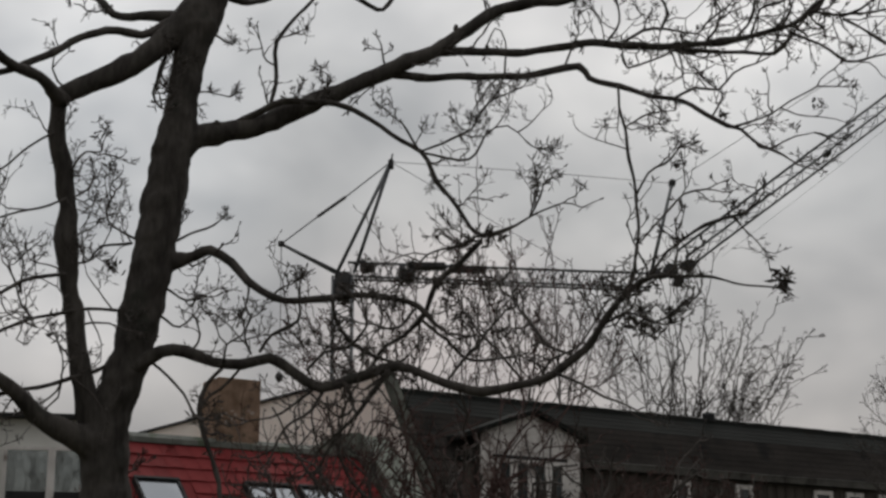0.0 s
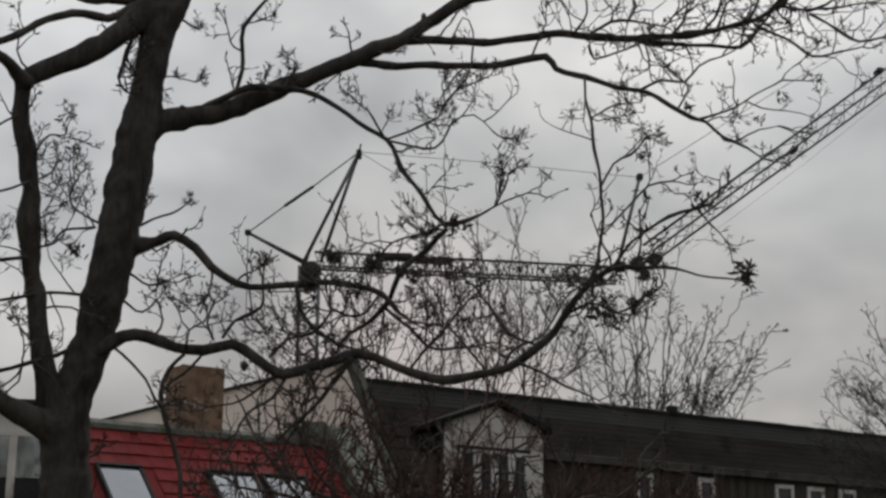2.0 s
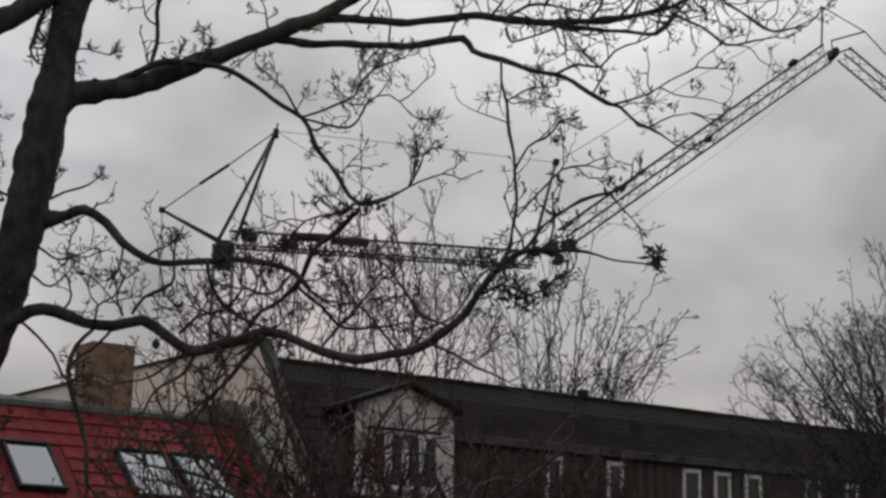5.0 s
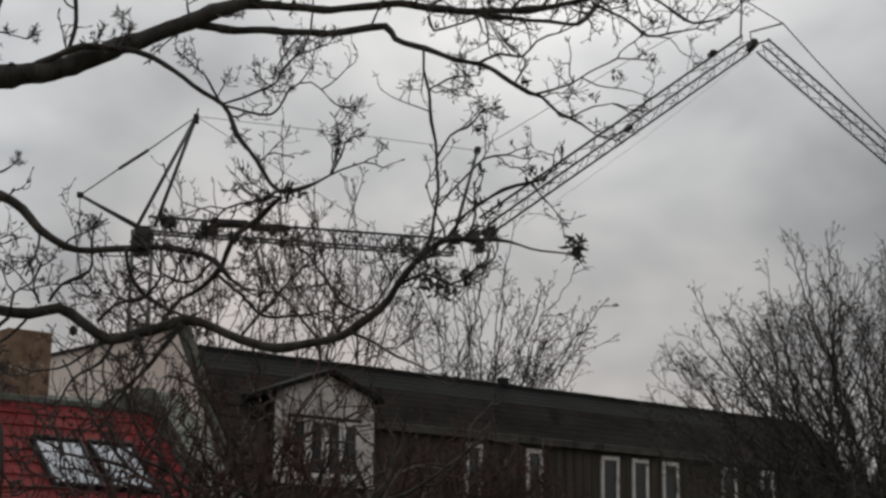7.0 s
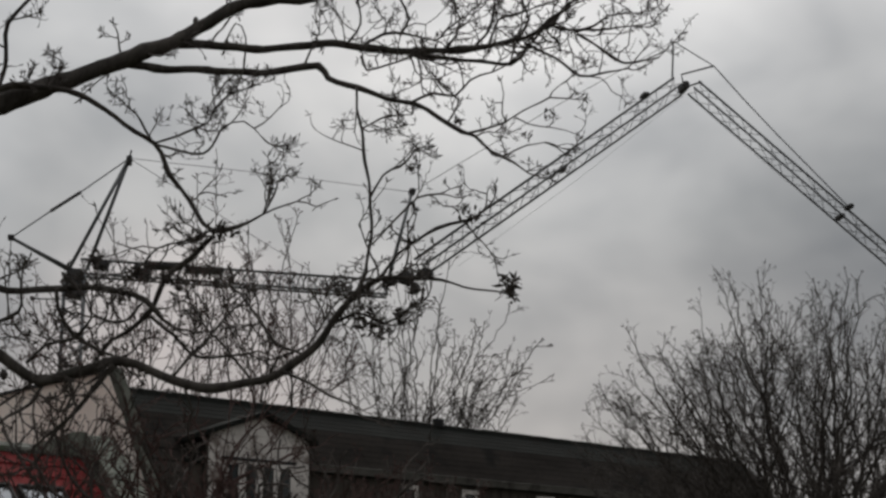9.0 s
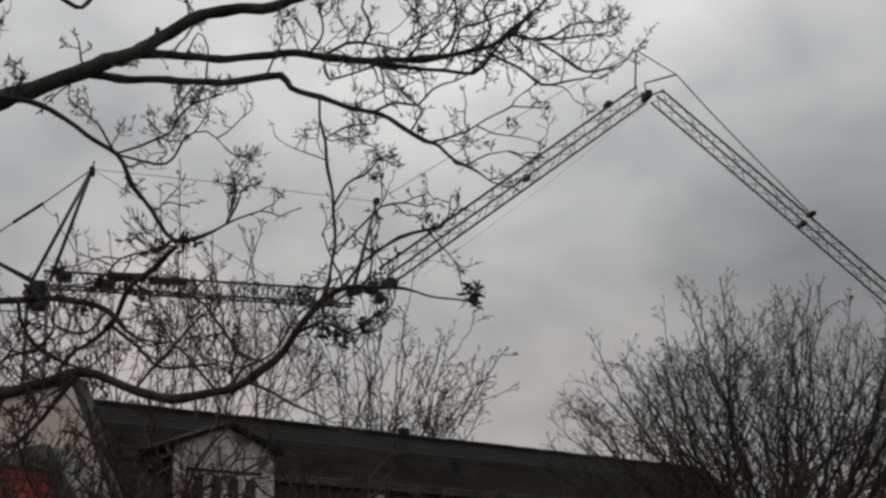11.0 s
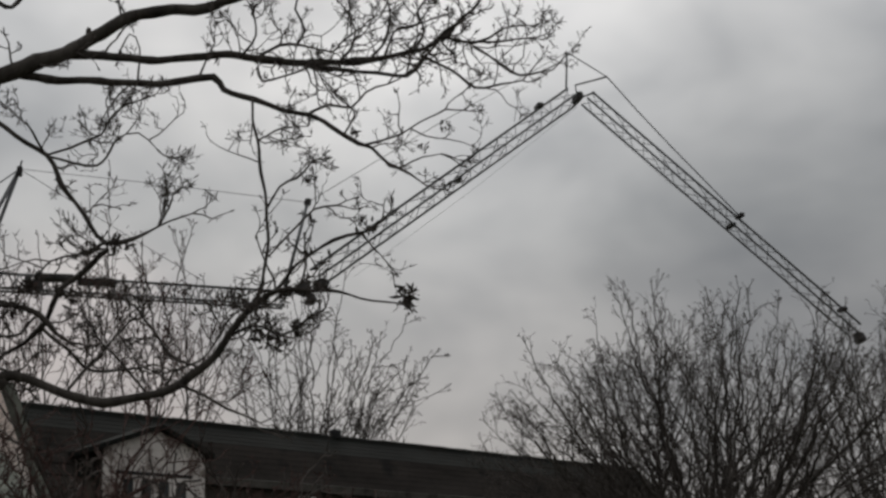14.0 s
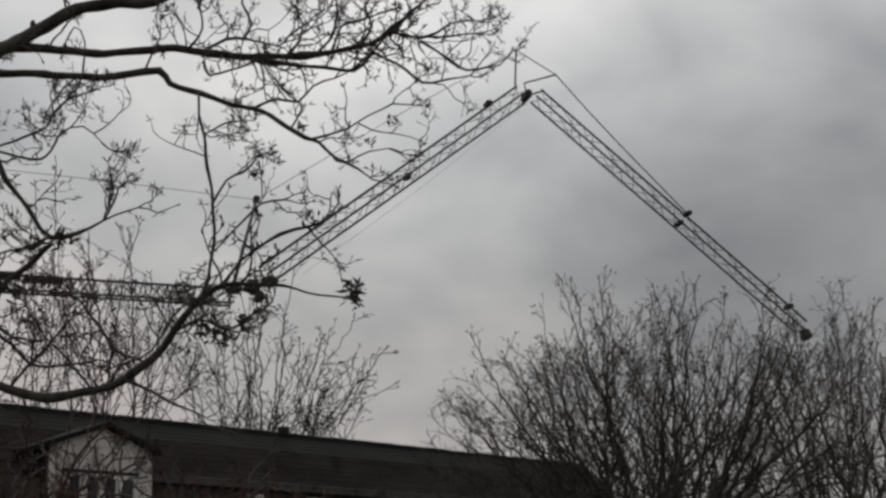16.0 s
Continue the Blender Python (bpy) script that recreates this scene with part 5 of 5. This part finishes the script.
def fan_tree(name, label, at, seed, start, top, wide, stems, r0, material, fine=0.0042, busy=0.7, twig=0.24, bud=0.075, side=0.95, first=0.22, lean=(0.0, 0.0), wobble=0.085, low=0.30, dense=0.72, fork=0.20, thick=(0.24, 0.40)):
    """A bare tree whose leaders fan out from a low fork to a rounded crown; crooked side shoots carry short budded twigs."""
    root = thing(name, label, "tree", at, group="bare trees round the houses")
    rng = np.random.default_rng(seed)
    V, F = [], []
    k = flowing([(0, 0, -0.1, r0 * 1.3), (0.05, 0, start * 0.4, r0 * 1.1), (0.0, 0.05, start * 0.8, r0), (0, 0, start + 0.1, r0 * 0.85)], 0.25)
    tube(V, F, k[:, :3], k[:, 3], 10)
    part("trunk", (V, F), BARK, root, "", True)
    V, F, W, G = [], [], [], []
    up = np.array((0, 0, 1.0))

    def twigs(p, d, length, r):
        n = max(3, int(length / 0.10))
        pts, rad = [p], [r]
        for i in range(n):
            d = unit(d + rng.normal(0, 0.20, 3) + up * 0.04)
            p = p + d * length / n
            pts.append(p)
            rad.append(r * (1 - 0.35 * (i + 1) / n))
        tube(W, G, pts, rad, 3)
        if rng.random() < 0.75:
            tip(W, G, p, d, bud, r * 0.75, rng)

    def shoot(p, d, length, r):
        n = max(4, int(length / 0.13))
        pts, rad, turn = [p], [r], 1
        for i in range(n):
            u = (i + 1) / n
            d = unit(d + rng.normal(0, 0.15, 3) + up * 0.035)
            p = p + d * length / n
            pts.append(p)
            rad.append(r + (fine - r) * u)
            if u > 0.15 and rng.random() < busy:
                turn = -turn
                a = rng.normal(0, 1, 3)
                a = unit(a - d * float(a @ d)) * turn
                twigs(p, unit(d + a * rng.uniform(0.45, 1.0) + up * 0.1), twig * rng.uniform(0.5, 1.5), fine)
        tube(W, G, pts, rad, 4)
        tip(W, G, p, d, bud * 1.2, fine, rng)

    def leader(p, goal, r, forks):
        span = goal - p
        bend = p + span * np.array((0.58, 0.58, 0.42)) + rng.normal(0, 0.05, 3) * np.linalg.norm(span)
        n = max(5, int(np.linalg.norm(span) / 0.17))
        drift, pts, rad = np.zeros(3), [], []
        for i in range(n + 1):
            u = i / n
            drift = drift * 0.72 + rng.normal(0, wobble * 0.34, 3) * min(1.0, u * 4)
            pts.append((1 - u) ** 2 * p + 2 * u * (1 - u) * bend + u * u * goal + drift)
            rad.append(r + (fine * 1.3 - r) * u ** 0.75)
        tube(V, F, pts, rad, 6)
        for i in range(1, n):
            u, d = i / n, unit(pts[i + 1] - pts[i])
            if u < first or rng.random() > dense:
                continue
            a = rng.normal(0, 1, 3)
            a = unit(a - d * float(a @ d)) * (1 if i % 2 else -1)
            e = unit(d + a * rng.uniform(0.45, 0.95) + up * 0.12)
            if forks and 0.25 < u < 0.72 and rng.random() < fork:
                leader(pts[i], pts[i] + e * (1 - u) * np.linalg.norm(span) * rng.uniform(0.8, 1.05), rad[i] * 0.75, forks - 1)
            else:
                shoot(pts[i], e, side * (0.35 + 0.65 * (1 - u)) * rng.uniform(0.5, 1.25), max(fine * 1.15, rad[i] * 0.45))
        tip(W, G, pts[-1], unit(pts[-1] - pts[-2]), bud * 1.3, fine * 1.2, rng)

    for i in range(stems):
        ang = i * 2.39996 + rng.uniform(-0.35, 0.35)
        q = math.sqrt((i + 0.5) / stems)
        rise = (top - start) * (low + (1 - low) * math.sqrt(max(0.0, 1 - q * q * 0.96))) * rng.uniform(0.80, 1.06)
        out = wide * q * rng.uniform(0.88, 1.06)
        goal = np.array((math.cos(ang) * out + lean[0] * rise, math.sin(ang) * out + lean[1] * rise, start + rise))
        leader(np.array((0, 0, start * rng.uniform(0.88, 1.0))), goal, r0 * rng.uniform(*thick), 2)
    part("crown", (V, F), BARK, root, "", True)
    tagged(part("twig_tangle", (W, G), material, root, "fine bare twigs with small buds"), kind="stuff")
    return root


bare_tree("shrub_tree", "dense reddish bare shrub tree before the dormer", (-0.24, 23.00, 0), 11, 10.3, 4, 0.42, 5.2, 4, 0.10, TWIG_RED, 0.20, 0.05, 2.2, fine=0.009, busy=0.25)
bare_tree("shrub_tree", "bare tree with stout crooked stems before the gable", (0.10, 23.51, 0), 67, 9.6, 6, 0.34, 5.4, 3, 0.16, TWIG, 0.22, 0.04, 2.2, fine=0.014, busy=0.15)
bare_tree("shrub_tree", "bare tree with stout crooked stems before the dormer", (1.42, 22.97, 0), 71, 9.0, 5, 0.42, 5.6, 3, 0.13, TWIG, 0.24, 0.03, 2.1, fine=0.014, busy=0.12)
fan_tree("tree", "bare reddish tree rising behind the gable wall", (0.23, 46.00, 0), 63, 8.0, 19.2, 3.3, 8, 0.16, TWIG_RED, fine=0.0095, twig=0.32, bud=0.17, side=1.25, low=0.5, dense=0.33, busy=0.40, fork=0.26, first=0.30, wobble=0.08, thick=(0.22, 0.34))
bare_tree("shrub_tree", "bare reddish shrub tree beside the red roof", (-1.52, 23.45, 0), 13, 10.0, 4, 0.45, 4.6, 4, 0.09, TWIG_RED, 0.22, 0.04, 2.3, fine=0.008, busy=0.3)
bare_tree("shrub_tree", "low tangled reddish shrub before the eaves", (0.88, 23.98, 0), 17, 9.3, 5, 0.45, 4.6, 4, 0.08, TWIG_RED, 0.22, 0.04, 2.2, fine=0.008, busy=0.3)
bare_tree("shrub", "low arching bramble thicket below the red roof", (-2.85, 21.82, 0), 51, 8.1, 4, 0.8, 5.0, 3, 0.08, TWIG_RED, 0.26, -0.02, 2.2, fan=0.5, fine=0.013, busy=0.3)
bare_tree("shrub", "reddish bramble thicket before the dark gable", (-0.54, 21.49, 0), 59, 8.8, 5, 0.6, 5.0, 3, 0.09, TWIG_RED, 0.22, 0.0, 2.4, fan=0.45, fine=0.013, busy=0.3)
bare_tree("shrub", "low arching bramble thicket below the dormer", (0.33, 22.49, 0), 57, 8.6, 7, 0.7, 5.0, 3, 0.08, TWIG_RED, 0.24, -0.01, 2.3, fan=0.45, fine=0.013, busy=0.3)
bare_tree("shrub_tree", "small bare shrub in front of the tiles", (-2.59, 22.35, 0), 19, 8.9, 2, 0.35, 4.0, 4, 0.06, TWIG_RED, 0.24, 0.04, 2.0, fine=0.008, busy=0.25)
fan_tree("tree", "slender bare tree rising behind the dark roof", (6.7, 46.5, 0), 21, 8.0, 17.3, 2.7, 11, 0.15, TWIG, fine=0.0085, twig=0.32, bud=0.16, side=1.25, low=0.5, dense=0.36, busy=0.42, fork=0.26, first=0.24, wobble=0.08, thick=(0.20, 0.34), lean=(0.10, 0.0))
fan_tree("tree", "slender bare tree behind the roof ridge", (2.9, 46.95, 0), 23, 8.5, 18.8, 2.7, 9, 0.15, TWIG_RED, fine=0.0095, twig=0.32, bud=0.17, side=1.25, low=0.5, dense=0.33, busy=0.40, fork=0.26, first=0.30, wobble=0.08, thick=(0.22, 0.34))
fan_tree("tree", "slender bare tree behind the fire wall", (-1.6, 44.99, 0), 29, 8.5, 16.8, 2.2, 6, 0.13, TWIG_RED, fine=0.0095, twig=0.32, bud=0.17, side=1.25, low=0.5, dense=0.33, busy=0.40, fork=0.26, first=0.30, wobble=0.08, thick=(0.22, 0.34))
fan_tree("tree", "spreading low bare tree behind the roof", (7.9, 45.2, 0), 27, 8.0, 13.4, 2.4, 8, 0.12, TWIG, fine=0.0085, twig=0.32, bud=0.16, side=1.25, low=0.5, dense=0.36, busy=0.42, fork=0.26, first=0.24, wobble=0.08, thick=(0.20, 0.34), lean=(0.06, 0.0))
fan_tree("shrub", "dark reddish shrub before the boarded wall", (4.35, 28.6, 0), 83, 5.6, 8.75, 1.5, 26, 0.06, TWIG_RED, fine=0.006, busy=0.6, twig=0.22, side=0.6)
fan_tree("shrub", "low dark shrub below the gutter", (3.0, 28.0, 0), 89, 5.6, 8.6, 1.4, 24, 0.06, TWIG_RED, fine=0.006, busy=0.6, twig=0.22, side=0.6)
fan_tree("shrub", "low dark shrub before the small windows", (5.6, 29.6, 0), 97, 5.6, 8.35, 1.4, 24, 0.06, TWIG_RED, fine=0.006, busy=0.6, twig=0.22, side=0.6)
fan_tree("tree", "broad bare tree with a round crown of fanning branches", (10.95, 26.00, 0), 31, 6.7, 11.8, 4.35, 46, 0.15, TWIG, busy=0.88, twig=0.20, side=0.85, thick=(0.22, 0.55))
fan_tree("tree", "bare tree with slender fanning branches", (15.2, 27.60, 0), 37, 7.0, 12.5, 2.9, 16, 0.14, TWIG, busy=0.8, twig=0.2)
fan_tree("tree", "bare tree with a leaning crown of crooked branches", (13.3, 22.26, 0), 47, 6.2, 10.4, 2.6, 14, 0.14, TWIG, lean=(-0.18, 0.0), busy=0.8, twig=0.2)
fan_tree("tree", "low bare shrubby tree below the broad tree", (10.21, 23.91, 0), 61, 5.9, 8.3, 2.3, 26, 0.10, TWIG, busy=0.85, twig=0.2)
fan_tree("tree", "low spreading bare tree beside the roof end", (9.27, 25.35, 0), 43, 6.3, 9.4, 2.7, 22, 0.11, TWIG, busy=0.85, twig=0.2)
fan_tree("shrub_tree", "small bare shrub tree with curling twigs by the gable", (-2.15, 24.2, 0), 113, 6.0, 9.5, 1.7, 9, 0.07, TWIG_RED, fine=0.0055, busy=0.4, twig=0.3, side=1.0, wobble=0.2, dense=0.4)
fan_tree("shrub", "open reddish thicket before the gable wall", (-1.35, 22.7, 0), 127, 5.7, 9.3, 1.5, 9, 0.085, TWIG_RED, fine=0.0068, busy=0.28, twig=0.3, side=1.0, wobble=0.22, dense=0.26, fork=0.4, thick=(0.15, 0.34))
fan_tree("tree", "tall bare tree across the garden, mirrored in the window", (-7.6, -9.0, 0), 103, 6.0, 16.0, 4.0, 12, 0.22, TWIG, fine=0.010, dense=0.3, busy=0.3, thick=(0.3, 0.5))
fan_tree("tree", "tall bare tree across the garden, mirrored in the window", (-3.4, -11.0, 0), 107, 6.0, 17.0, 4.0, 12, 0.22, TWIG, fine=0.010, dense=0.3, busy=0.3, thick=(0.3, 0.5))
